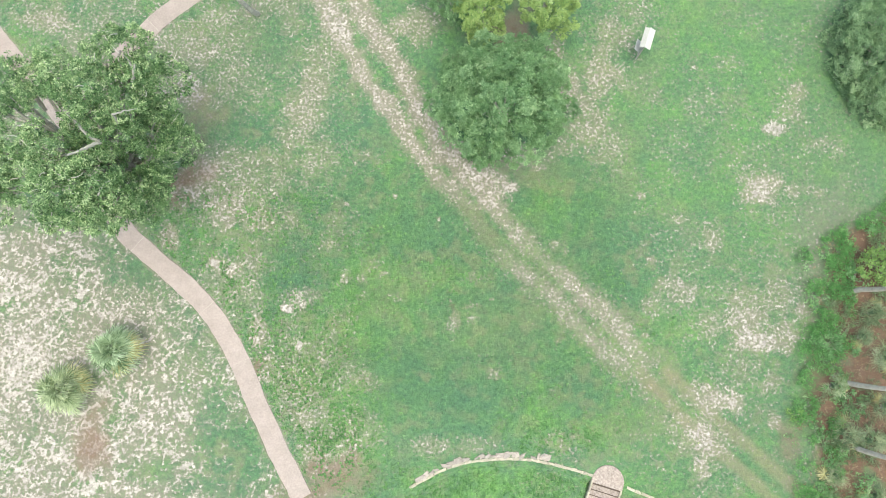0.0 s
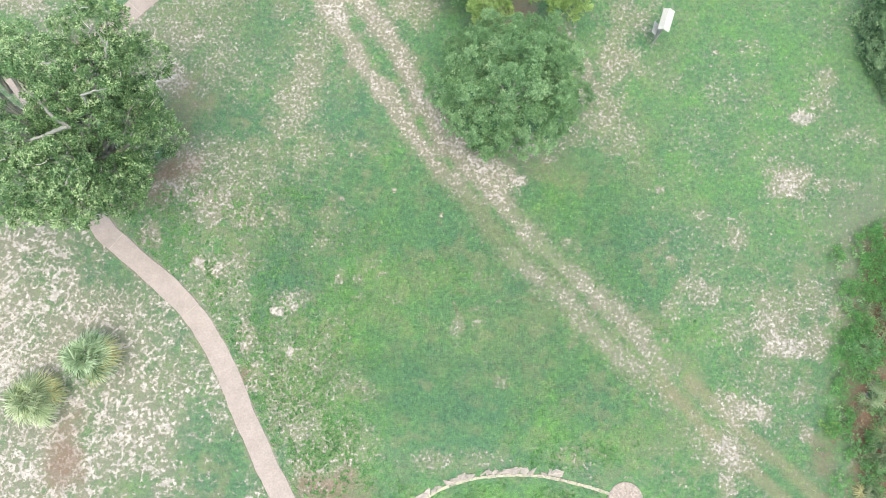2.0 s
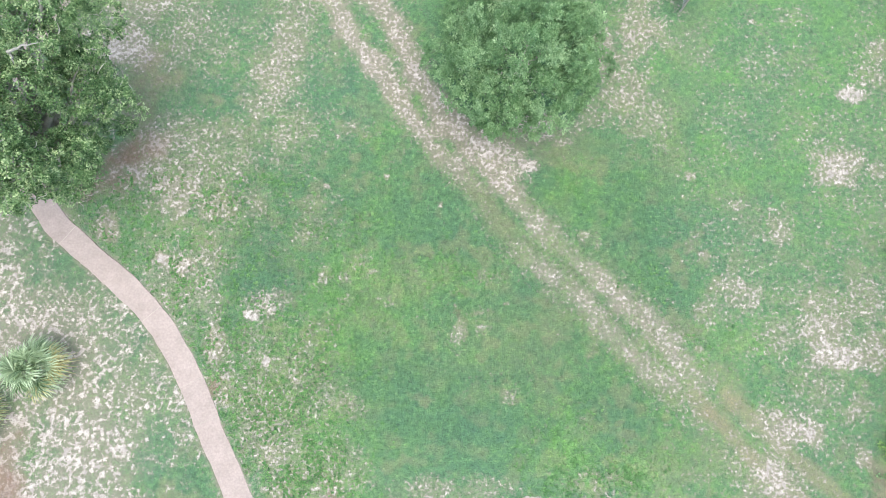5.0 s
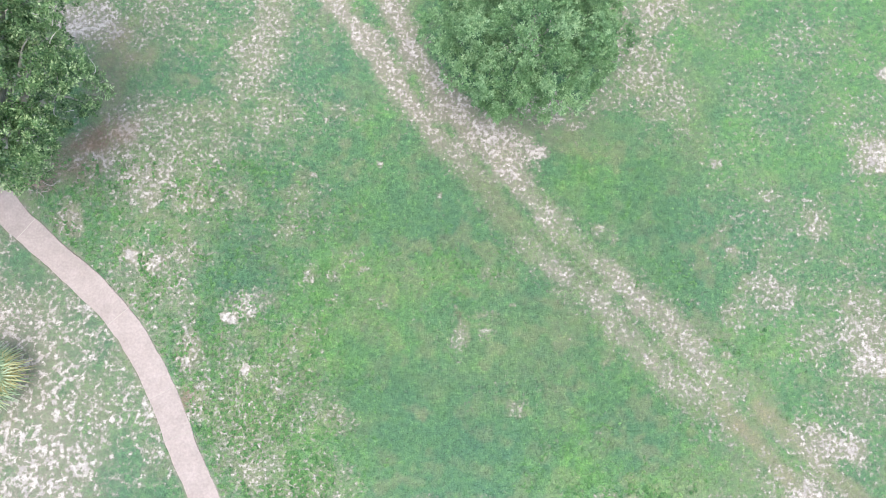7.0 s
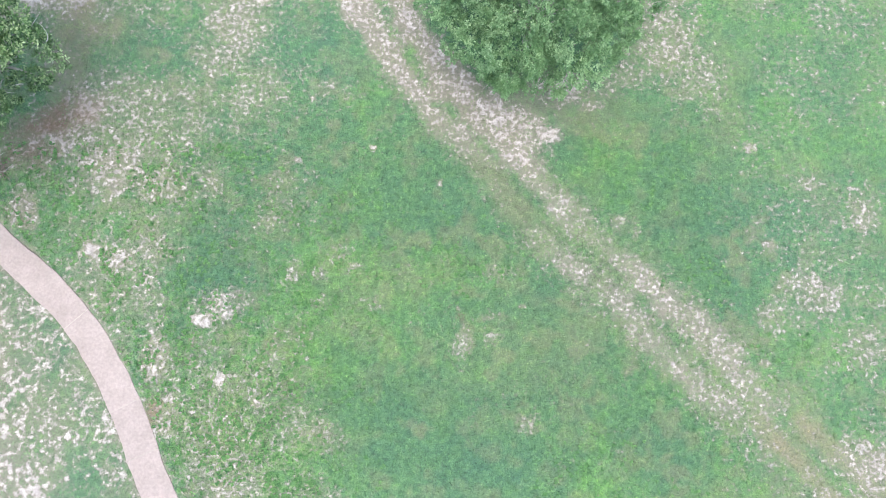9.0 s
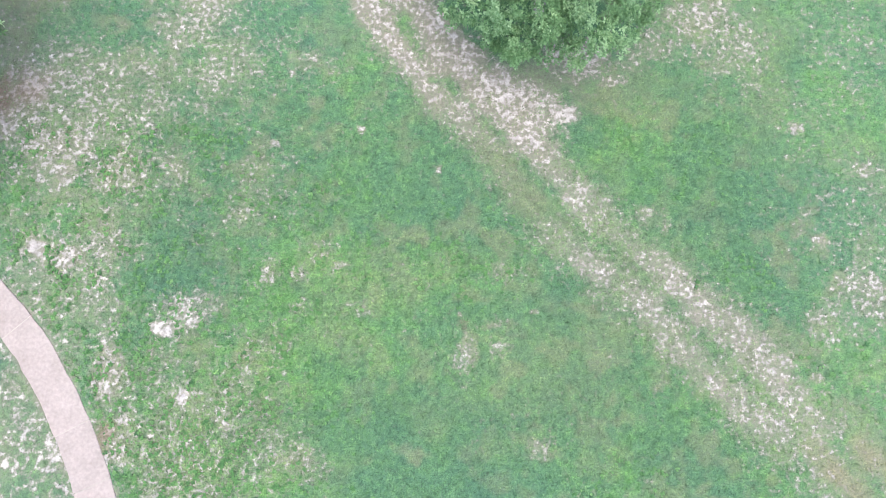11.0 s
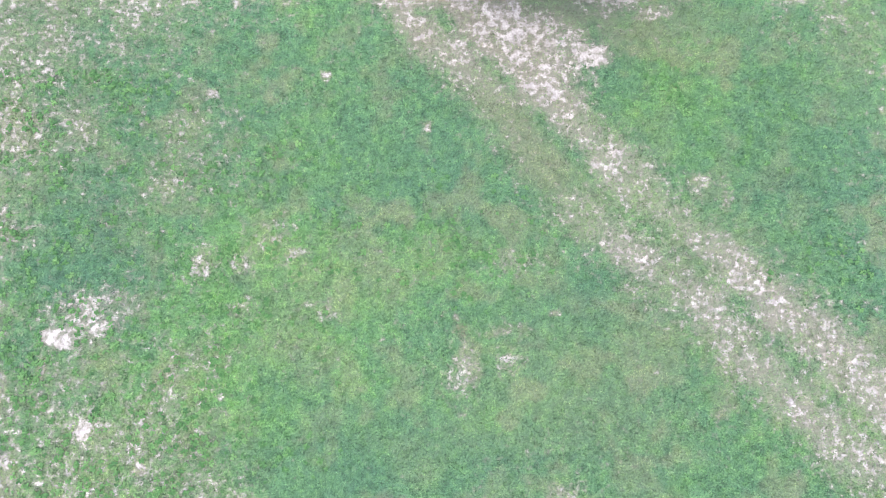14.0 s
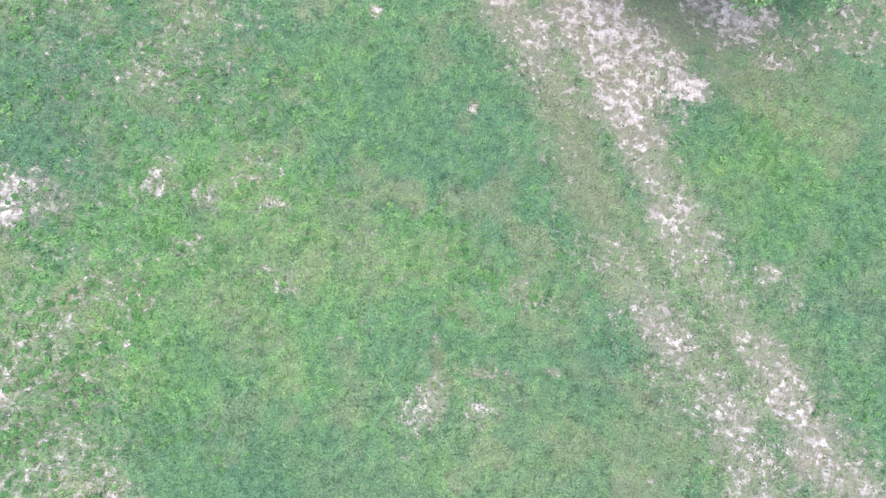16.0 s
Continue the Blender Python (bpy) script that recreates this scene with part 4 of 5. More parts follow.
def build_tree(name, x, y, seed, height, trunk_r, lobes, leaf_mat, label, bark, gap=0.8, size=0.55, count=16, per=14, leaf=0.12, spread_r=0.15, fill=5.0, category="tree", group="", fork=0.35, twigs=0, gaps=(), reach=1.0, foot=(0.0, 0.0), uneven=(0.08, 0.08)):
    """Lobes are given from the foot of the tree; gaps are slanting holes in the crown: two ends and a radius."""
    rng = np.random.default_rng(seed)
    tree = thing(name, x, y, 0, label, category, group)
    top = np.array([0.0, 0.0, height * fork])
    limb("trunk", tree, (foot[0], foot[1], -0.15), top, trunk_r * 1.25, trunk_r * 0.6, bark, rng, 0.06, 8, 12)
    for lx, ly, lz, r, h in lobes:
        end = top + (np.array([lx, ly, lz + 0.1 * h]) - top) * reach
        limb("branch", tree, top * rng.uniform(0.75, 1.0), end, trunk_r * 0.55, trunk_r * 0.14, bark, rng, 0.12, 8, 8)
        for k in range(2):
            d = rng.normal(0, 1, 3)
            d[2] = abs(d[2]) * 0.6
            d /= np.linalg.norm(d)
            limb("branch", tree, top + (end - top) * rng.uniform(0.6, 0.9), end + d * np.array([r, r, h]) * 0.8 * reach, trunk_r * 0.24, trunk_r * 0.05, bark, rng, 0.15, 6, 6)
    places, ways = sprays(rng, lobes, gap)
    cs, ns, light = spray_bunches(rng, places, ways, size, count)
    c2, n2 = lobes_to_bunches(rng, [(a, b, c, 0.80 * d, 0.80 * e) for a, b, c, d, e in lobes], fill, 0.7)
    cs, ns, light = np.concatenate([cs, c2]), np.concatenate([ns, n2]), np.concatenate([light, np.zeros(len(c2))])
    for p, q, gr in gaps:
        p, w = np.array(p), np.array(q) - np.array(p)
        s = np.clip((cs - p) @ w / (w @ w), 0, 1)
        keep = np.linalg.norm(cs - p - s[:, None] * w, axis=1) > gr * rng.uniform(0.8, 1.15, len(cs))
        cs, ns, light = cs[keep], ns[keep], light[keep]
    v, f, tint = bunch_cloud(rng, cs, ns, per, leaf, spread_r, uneven=uneven)
    mesh_object("crown", v, f, leaf_mat, tree, attrs=dict(tint=np.clip(tint + np.repeat(light, per * 4), 0, 1)))
    for k in range(twigs):
        i = rng.integers(len(places))
        if ways[i][2] < 0.2:
            continue
        p = places[i] - ways[i] * 0.1 + rng.normal(0, 0.25, 3)
        q = p + ways[i] * 0.35 + rng.normal(0, 0.34, 3) * np.array([1, 1, 0.25])
        limb("twig", tree, p, q, 0.026, 0.009, M_TWIG, rng, 0.22, 6, 4, "bare grey dead twig")
    return tree


OAK_UPPER = [
    (1.7, 4.75, 9, 0.95, 0.79), (2.8, 3.6, 7, 1.16, 0.91), (2.5, 1.1, 6.3, 1.16, 0.97), (1.9, 2.3, 8.5, 1.16, 0.9), (0.4, 2.2, 10, 1.15, 0.9), (-2.5, 3.2, 9, 0.94, 0.73), (-2.5, 1, 10, 1.15, 0.9), (-1.5, -0.4, 9.5, 0.92, 0.72), (-2.9, -1.2, 8.5, 1.11, 0.87), (-0.6, -2.3, 9, 1.26, 0.99), (0.9, -2.8, 8, 1.13, 0.89), (1.9, -1.95, 6.2, 0.97, 0.78)]
OAK_LOWER = [
    (1.1, 4.2, 9, 0.74, 0.64), (2.2, 4.95, 8.5, 0.7, 0.64), (2.3, 4, 8.4, 0.64, 0.55), (-3.6, 2.9, 9, 1.02, 0.83), (-1.1, 3.3, 9.5, 0.83, 0.64),
    (0.6, -1.6, 9, 0.9, 0.69), (-4.8, 1.9, 9.5, 1.36, 1.07), (-5.5, -0.4, 9, 1.51, 1.18), (-5.2, -2.5, 8, 1.18, 0.92), (0.7, 1.1, 9, 0.9, 0.69), (1.2, 0.7, 8, 1.05, 0.82), (1.9, 1.55, 3, 1.16, 0.92), (1.3, -1.05, 4, 1.02, 0.83), (0.8, -1.7, 5.2, 1.02, 0.83), (-0.7, 0.1, 2.9, 0.83, 0.64), (2.1, 2.3, 5.6, 0.97, 0.83), (-0.6, -0.6, 6.5, 1.29, 0.92), (-1, 1.6, 7.5, 1.2, 0.92), (0.9, -2.45, 7, 1.06, 0.83), (-0.88, -3.06, 7.5, 1.02, 0.83)]
oak = build_tree("oak_tree", -17.6, 8.6, 21, 11.5, 0.42, OAK_UPPER + OAK_LOWER,
    M_OAK, "large spreading oak with dense dark leaves and bare grey limbs", M_BARK, gap=0.70, size=0.54, count=30, per=15, leaf=0.102, spread_r=0.15, fill=16.0, fork=0.42, twigs=120, foot=(-1.7, 0.5), uneven=(0.18, 0.15),
    gaps=(((-4.39, 3.06, 5.0), (-0.19, 0.84, 11.5), 0.62), ((-3.88, 2.13, 5.0), (0.21, 0.08, 11.5), 0.42), ((-0.52, 6.41, 5.0), (2.93, 3.55, 11.5), 0.36), ((-5.76, 2.71, 5.0), (-1.31, 0.55, 11.5), 0.35), ((1.9, -0.58, 8.0), (2.3, -0.7, 10.0), 0.5)))
# grey limbs that show through the top of the oak's crown
rng_limb = np.random.default_rng(77)
for way, thick, slim in (
    (((0.99, -0.03, 9.5), (0.56, -0.5, 10), (0.04, -0.86, 10.3)), 0.15, 0.07),
    (((0.99, -0.03, 9.5), (0.5, 0.37, 10), (0.11, 0.91, 10.4)), 0.17, 0.07),
    (((0.11, 0.91, 10.4), (-0.06, 1.22, 10.7)), 0.07, 0.03),
    (((2.2, 2.89, 9), (2.56, 3.14, 9.6), (2.79, 3.62, 10)), 0.13, 0.07),
    (((2.79, 3.62, 10), (2.29, 4.16, 10.3)), 0.07, 0.02),
    (((2.08, 1.05, 10.4), (2.72, 1.11, 10.7), (3.39, 1.21, 10.8)), 0.09, 0.02),
    (((2.08, 1.05, 10.4), (2.39, 0.58, 10.6)), 0.07, 0.02),
    (((1.21, -2.65, 9.6), (1.56, -2.16, 9.8), (1.97, -2.01, 10)), 0.07, 0.02)):
    pts = spline(way, 5) - np.array([0, 0, 0.35]) + rng_limb.normal(0, 0.05, (1, 3))
    pts[1:-1] += rng_limb.normal(0, 0.025, (len(pts) - 2, 3))
    vs, fs = tube([tuple(p) for p in pts], [0.68 * (thick + (slim - thick) * k / (len(pts) - 1)) for k in range(len(pts))], 8)
    mesh_object("limb", vs, fs, M_LIMB, oak, smooth=True, label="bare pale-grey limb")
build_tree("broadleaf_tree", 3.35, 12.3, 22, 6.6, 0.19, [
    (0.05, 0.4, 3.0, 2.95, 3.2), (-2.15, 0.1, 2.9, 1.6, 1.6), (2.0, 0.2, 3.1, 1.7, 1.7), (-0.8, -1.35, 2.9, 1.65, 1.7), (1.1, -1.2, 3.1, 1.6, 1.7),
    (-1.2, 2.0, 3.4, 1.7, 1.6), (1.1, 2.3, 3.6, 1.65, 1.6), (2.3, 1.5, 3.3, 1.4, 1.3)],
    M_ROUND, "round leafy green tree beside the sandy track", M_BARK, gap=0.80, size=0.56, count=40, per=18, leaf=0.092, spread_r=0.13, fill=26.0, fork=0.3, reach=0.55)
build_tree("small_tree", 2.2, 19.1, 23, 5.0, 0.12, [
    (0.1, -1.0, 3.2, 1.15, 1.1), (-0.5, 0.5, 3.0, 1.2, 1.2), (0.5, 0.4, 3.8, 1.1, 1.1), (0.2, -1.5, 2.3, 0.9, 0.9)],
    M_YELLOW, "small tree with yellow-green leaves", M_BARK, gap=0.56, size=0.34, count=20, per=12, leaf=0.12, spread_r=0.12, fill=12.0, uneven=(0.10, 0.10), group="small yellow-green trees")
build_tree("small_tree", 6.2, 19.5, 24, 5.2, 0.12, [
    (-0.2, -1.2, 3.4, 1.1, 1.1), (0.6, -0.2, 3.3, 1.2, 1.2), (-0.3, 0.6, 3.8, 1.2, 1.1), (0.7, -1.4, 2.3, 0.8, 0.8)],
    M_YELLOW, "small tree with yellow-green leaves", M_BARK, gap=0.56, size=0.34, count=20, per=12, leaf=0.12, spread_r=0.12, fill=12.0, uneven=(0.10, 0.10), group="small yellow-green trees")
build_tree("small_tree", 0.5, 19.6, 27, 4.0, 0.1, [
    (0.0, 0.0, 2.6, 1.1, 1.1), (-0.5, 0.6, 2.2, 1.0, 1.0), (0.3, -0.5, 2.0, 0.8, 0.8)],
    M_ROUND, "small tree with dull green leaves beside a yellow-green one", M_BARK, gap=0.56, size=0.36, count=18, per=12, leaf=0.12, spread_r=0.13, fill=12.0)
build_tree("evergreen_tree", 28.3, 16.3, 25, 4.6, 0.2, [
    (-0.2, 0.0, 2.6, 2.2, 1.7), (-1.8, -0.4, 1.5, 1.6, 1.4), (-1.5, 1.4, 1.9, 1.9, 1.5), (-0.5, -2.0, 1.5, 1.8, 1.5), (-1.5, -1.6, 1.2, 1.3, 1.1), (1.9, 0.4, 2.4, 2.0, 1.6), (0.6, 2.2, 2.3, 1.9, 1.5),
    (-2.4, -0.5, 0.3, 1.2, 1.0), (-2.3, 1.4, 0.3, 1.3, 1.1), (-1.2, -2.5, 0.3, 1.3, 1.0), (-2.1, -1.5, 0.3, 1.1, 0.9), (-1.5, 2.8, 0.3, 1.3, 1.1), (0.3, -3.1, 0.3, 1.3, 1.0)],
    M_EVERGREEN, "grey-green evergreen tree at the edge of the lawn", M_BARK, gap=0.58, size=0.46, count=24, per=14, leaf=0.100, spread_r=0.14, fill=16.0)


build_tree("slender_tree", -11.95, 19.75, 26, 7.5, 0.15, [
    (0.0, 0.2, 6.6, 1.0, 0.9), (0.6, 0.6, 6.2, 0.7, 0.6), (-0.6, 0.5, 6.3, 0.7, 0.6)],
    M_OAK, "slender tree with a bare grey-brown trunk rising from the lawn", M_BARK, gap=0.6, size=0.4, count=12, per=12, leaf=0.13, spread_r=0.16, fill=4.0, fork=0.75)


# ---- fan palms ----
def frond(name, parent, rng, yaw, lift, stalk, fan, mat, label="", segs=20, blade=1.0):
    """A stalk and a folded fan of narrow blades, drooping at the tips."""
    c, s = math.cos(yaw), math.sin(yaw)
    ahead, up = np.array([c * math.cos(lift), s * math.cos(lift), math.sin(lift)]), np.array([-c * math.sin(lift), -s * math.sin(lift), math.cos(lift)])
    across = np.array([-s, c, 0.0])
    hub = ahead * stalk - np.array([0, 0, 0.12 * stalk * math.cos(lift)])
    vs, fs = [], []

    def strip(p, q, r, w0, w1, ax):
        k = len(vs)
        vs.extend([p - ax * w0, p + ax * w0, q - ax * w1, q + ax * w1, r])
        fs.extend([(k, k + 1, k + 3), (k, k + 3, k + 2), (k + 2, k + 3, k + 4)])
    strip(np.zeros(3), hub * 0.6, hub, 0.035, 0.025, across)
    for a in np.linspace(-2.1, 2.1, segs):
        a += rng.normal(0, 0.04)
        d = ahead * math.cos(a) + across * math.sin(a)
        ax = across * math.cos(a) - ahead * math.sin(a)
        ax = ax * 0.9 + up * rng.choice((-0.4, 0.4))
        ln = fan * (0.72 + 0.28 * math.cos(a * 0.8)) * rng.uniform(0.88, 1.1)
        bend = up * 0.10 * fan
        strip(hub, hub + d * ln * 0.6 + bend, hub + d * ln + up * 0.02 - np.array([0, 0, ln * rng.uniform(0.10, 0.55)]), 0.012 * blade, (0.017 + 0.012 * fan) * blade, ax)
    v = np.array(vs)
    t = np.clip(rng.normal(0.5, 0.2) + rng.normal(0, 0.16, len(fs) // 3), 0, 1)
    return mesh_object(name, v, fs, mat, parent, attrs=dict(tint=np.repeat(t, 5)), label=label)


def build_palm(name, x, y, seed, trunk, fronds, fan, mat, label, category, group, dead=4, dead_side=0.0, segs=20, blade=1.0):
    rng = np.random.default_rng(seed)
    palm = thing(name, x, y, 0, label, category, group)
    crown_base = thing_part(palm, trunk)
    limb("trunk", palm, (0, 0, -0.1), (0.05, 0.03, trunk), 0.2, 0.17, M_BARK, rng, 0.02, 6, 10)
    for k in range(fronds):
        g = k / fronds
        frond("frond", crown_base, rng, k * 2.4 + rng.normal(0, 0.35), radians(82 - 98 * g ** 0.8 + rng.normal(0, 13)), fan * rng.uniform(0.6, 0.85), fan, mat, segs=segs, blade=blade)
    for k in range(dead):
        frond("frond", crown_base, rng, dead_side + rng.normal(0, 0.5), radians(4 + rng.normal(0, 8)), fan * 0.95, fan * 0.95, M_PALM_DRY, "drooping yellow-brown dead frond")
    return palm


def thing_part(parent, z):
    """The bud at the top of the trunk from which the fronds spring."""
    bm = bmesh.new()
    bmesh.ops.create_icosphere(bm, subdivisions=2, radius=0.2, matrix=Matrix.Diagonal((1, 1, 1.3, 1)))
    ob = part("bud", bm, M_PALMETTO, parent)
    ob.matrix_local = pose(0.05, 0.03, z)
    return ob


build_palm("fan_palm", -19.4, -1.7, 31, 1.1, 38, 1.0, M_PALM, "fan palm with green fronds and yellowed lower leaves on sand", "palm", "fan palms by the path", dead=4, dead_side=-0.1)
build_palm("fan_palm", -22.3, -3.9, 32, 1.0, 38, 1.0, M_PALM_DUSTY, "fan palm with pale dusty green fronds on sand", "palm", "fan palms by the path", dead=2, dead_side=0.9)


# ---- woodland edge ----
def build_pine(x, y, seed, lean):
    rng = np.random.default_rng(seed)
    tree = thing("pine_tree", x, y, 0, "tall pine with a bare pinkish-grey trunk over leaf litter", "tree", "pines of the woodland edge")
    top = np.array([lean[0], lean[1], 12.5])
    limb("trunk", tree, (0, 0, -0.2), top, 0.165, 0.07, M_PINE, rng, 0.015, 12, 12)
    cs, ns = [], []
    for k in range(13):
        f = rng.uniform(0.74, 1.0)
        a = k * 2.4
        d = np.array([math.cos(a), math.sin(a), rng.uniform(0.1, 0.5)]) * rng.uniform(0.9, 2.0) * (1.35 - f)* 2.2
        limb("branch", tree, top * f, top * f + d, 0.045, 0.015, M_PINE, rng, 0.1, 5, 6)
        for s in (0.6, 0.8, 1.0):
            cs.append(top * f + d * s + rng.normal(0, 0.12, 3))
            ns.append(d / np.linalg.norm(d))
    v, f, tint = bunch_cloud(rng, np.array(cs), np.array(ns), 60, 0.26, 0.42)
    mesh_object("crown", v, f, M_OLIVE, tree, attrs=dict(tint=tint))


for i, (px, py, lx, ly) in enumerate(((25.0, 1.9, 0.5, 0.3), (24.2, -3.6, 0.6, -0.2), (24.45, -7.4, 0.7, -0.3))):
    build_pine(px, py, 40 + i, (lx, ly))


def build_shrub(x, y, seed, r, h, mat, label, leaf=0.12, density=16, group="low shrubs of the woodland edge"):
    rng = np.random.default_rng(seed)
    shrub = thing("shrub", x, y, 0, label, "shrub", group)
    lobes = [(0, 0, h * 0.5, r * 0.75, h * 0.55)] + [(r * 0.55 * math.cos(a), r * 0.55 * math.sin(a), h * rng.uniform(0.25, 0.5), r * rng.uniform(0.4, 0.6), h * rng.uniform(0.35, 0.5)) for a in rng.uniform(0, 6.28, 4)]
    for lx, ly, lz, lr, lh in lobes:
        limb("stem", shrub, (0, 0, -0.06), (lx, ly, lz), 0.025, 0.01, M_BARK, rng, 0.15, 4, 5)
    cs, ns = lobes_to_bunches(rng, lobes, density, 0.55)
    v, f, tint = bunch_cloud(rng, cs, ns, 12, leaf, 0.16)
    v[:, 2] = np.maximum(v[:, 2], 0.01)
    mesh_object("foliage", v, f, mat, shrub, attrs=dict(tint=tint))


GREEN, PALE = "low bright-green leafy shrub on leaf litter", "pale yellow-green bush beside a pine trunk"
build_shrub(26.2, 3.5, 50, 1.3, 1.5, M_PALE, PALE, 0.15)
for i, (sx, sy, sr, sh) in enumerate(((24.6, 2.6, 1.0, 0.7), (22.9, -1.2, 1.1, 0.7), (23.9, -4.8, 1.1, 0.7), (21.3, -5.0, 0.8, 0.35), (21.6, -6.6, 0.9, 0.45), (22.5, -7.8, 1.0, 0.55),
        (24.4, -9.6, 1.1, 0.7), (21.7, -10.1, 0.9, 0.5), (24.0, -10.8, 1.0, 0.7), (26.0, 5.4, 1.0, 0.8), (26.2, -7.9, 0.9, 0.6))):
    build_shrub(sx + 0.5, sy, 51 + i, sr * 0.8, sh * 0.7, M_SHRUB, GREEN, 0.13, 9)
bushy = np.random.default_rng(99)
for i in range(30):
    sy = bushy.uniform(-11, 5.5)
    sx = float(woods_edge(sy)) + bushy.uniform(0.0, 1.0) ** 1.5 * 5.4 - 1.2
    build_shrub(sx, sy, 120 + i, bushy.uniform(0.25, 0.55), bushy.uniform(0.15, 0.35), M_PALE if i % 5 == 0 else M_SHRUB, "small pale-leaved plant on leaf litter" if i % 5 == 0 else "small green seedling clump on leaf litter", 0.11, 11, "undergrowth of the woodland edge")
for i, (px, py, fan, mat) in enumerate(((23.35, -3.8, 0.60, M_PALM_DUSTY), (23.6, -6.5, 0.80, M_PALMETTO), (23.0, -9.0, 0.62, M_PALMETTO), (25.1, -7.0, 0.74, M_PALMETTO), (26.5, -2.1, 0.74, M_PALM_DUSTY),
        (25.9, 0.6, 0.64, M_PALMETTO), (26.3, -5.0, 0.62, M_PALMETTO), (25.3, -10.2, 0.66, M_PALMETTO), (25.2, -0.9, 0.52, M_PALMETTO))):
    dry = mat is M_PALM_DUSTY
    build_palm("palmetto", px, py, 80 + i, 0.18, 13, fan, mat, "dusty yellowish palmetto clump on leaf litter" if dry else "low grey-green palmetto clump on leaf litter", "palmetto", "palmettos of the woodland edge", dead=2 if dry else 1, dead_side=i * 1.3, segs=16, blade=0.62)


def build_edge_stuff(name, count, seed, leaf, mat, label, category, low, high, patch, per, thin=1.0, tuft=0.13):
    """Leaves that nobody could count, thick where the noise of the given size runs high."""
    rng = np.random.default_rng(seed)
    flat = mat is M_FALLEN
    y = rng.uniform(-11.5, 8.5, count)
    x = woods_edge(y) + rng.uniform(low, high, count)
    keep = rng.random(count) < step(0.40, 0.60, layers(x, y, patch, seed)) * step(low, low + 0.9, x - woods_edge(y) + 0.8 * (layers(x, y, 1.5, seed + 1) - 0.5))
    keep &= rng.random(count) > 0.9 * spread(RUST, x, y, 0.0 * x) * (not flat)
    x, y = x[keep], y[keep]
    z = level(x, y) + (0.015 if flat else 0.10 + 0.22 * layers(x, y, 0.7, seed + 3))
    up = np.tile(np.array([0.0, 0.0, 1.0]), (len(x), 1))
    v, f, tint = bunch_cloud(rng, np.stack([x, y, z], 1), up, per, leaf, 0.05 if flat else tuft, 0.0 if flat else 0.2)
    q = v.reshape(-1, 4, 3)
    middle = (q[:, 1:2] + q[:, 3:4]) / 2
    q[:, 1::2] = middle + (q[:, 1::2] - middle) * thin
    if flat:
        v[:, 2] = np.repeat(z, per * 4) + rng.uniform(0.0, 0.03, len(v))
    ob = mesh_object(name, v, f, mat, attrs=dict(tint=tint))
    tagged(ob, label, category, kind="stuff")


build_edge_stuff("ground_cover", 10000, 301, 0.085, M_COVER, "low bright-green leafy ground cover along the woodland edge", "plants", -1.3, 2.0, 0.8, 7)
build_edge_stuff("undergrowth", 2600, 303, 0.30, M_OLIVE, "thin grey-green grassy undergrowth on the woodland floor", "plants", 0.2, 7.0, 1.1, 11, 0.2, 0.07)
build_edge_stuff("fallen_leaves", 5200, 302, 0.10, M_FALLEN, "brown and tan fallen leaves under the pines", "leaves", -0.6, 6.5, 0.8, 4)


# ---- roofed notice board ----
def build_kiosk():
    k = thing("notice_board", 12.36, 17.08, 0, "small notice board under a white gabled metal roof", "sign", turn=72)
    for s in (-0.43, 0.43):
        bm = bmesh.new()
        box(bm, 0.09, 0.09, 2.2, pose(s, 0, 0.95), 0.01)
        part("post", bm, M_POST, k)
    bm = bmesh.new()
    box(bm, 0.76, 0.05, 1.4, pose(0, 0, 0.95), 0.008)
    part("panel", bm, M_PANEL, k, "grey-white board")
    bm = bmesh.new()
    box(bm, 0.7, 0.4, 0.03, pose(0, 0.27, 0.95, 38, 0, 0), 0.006)
    part("shelf", bm, M_PANEL, k, "sloping pale reading board")
    for s in (-1, 1):
        bm = bmesh.new()
        box(bm, 1.3, 0.36, 0.03, pose(0, s * 0.16, 2.13, -s * 24, 0, 0), 0.006)
        part("roof_sheet", bm, M_ROOF, k)
    bm = bmesh.new()
    box(bm, 1.32, 0.10, 0.03, pose(0, 0, 2.21), 0.008)
    part("ridge_cap", bm, M_ROOF, k)


build_kiosk()


# ---- steps and the curved stone edge ----
def stone_mesh(rng, sx, sy, sz, rough=0.09):
    bm = bmesh.new()
    bmesh.ops.create_cube(bm, size=1.0)
    bmesh.ops.bevel(bm, geom=list(bm.edges), offset=0.16, segments=1, affect="EDGES")
    for v in bm.verts:
        v.co += Vector(rng.normal(0, rough, 3))
        v.co = Vector((v.co.x * sx, v.co.y * sy, v.co.z * sz))
    return bm


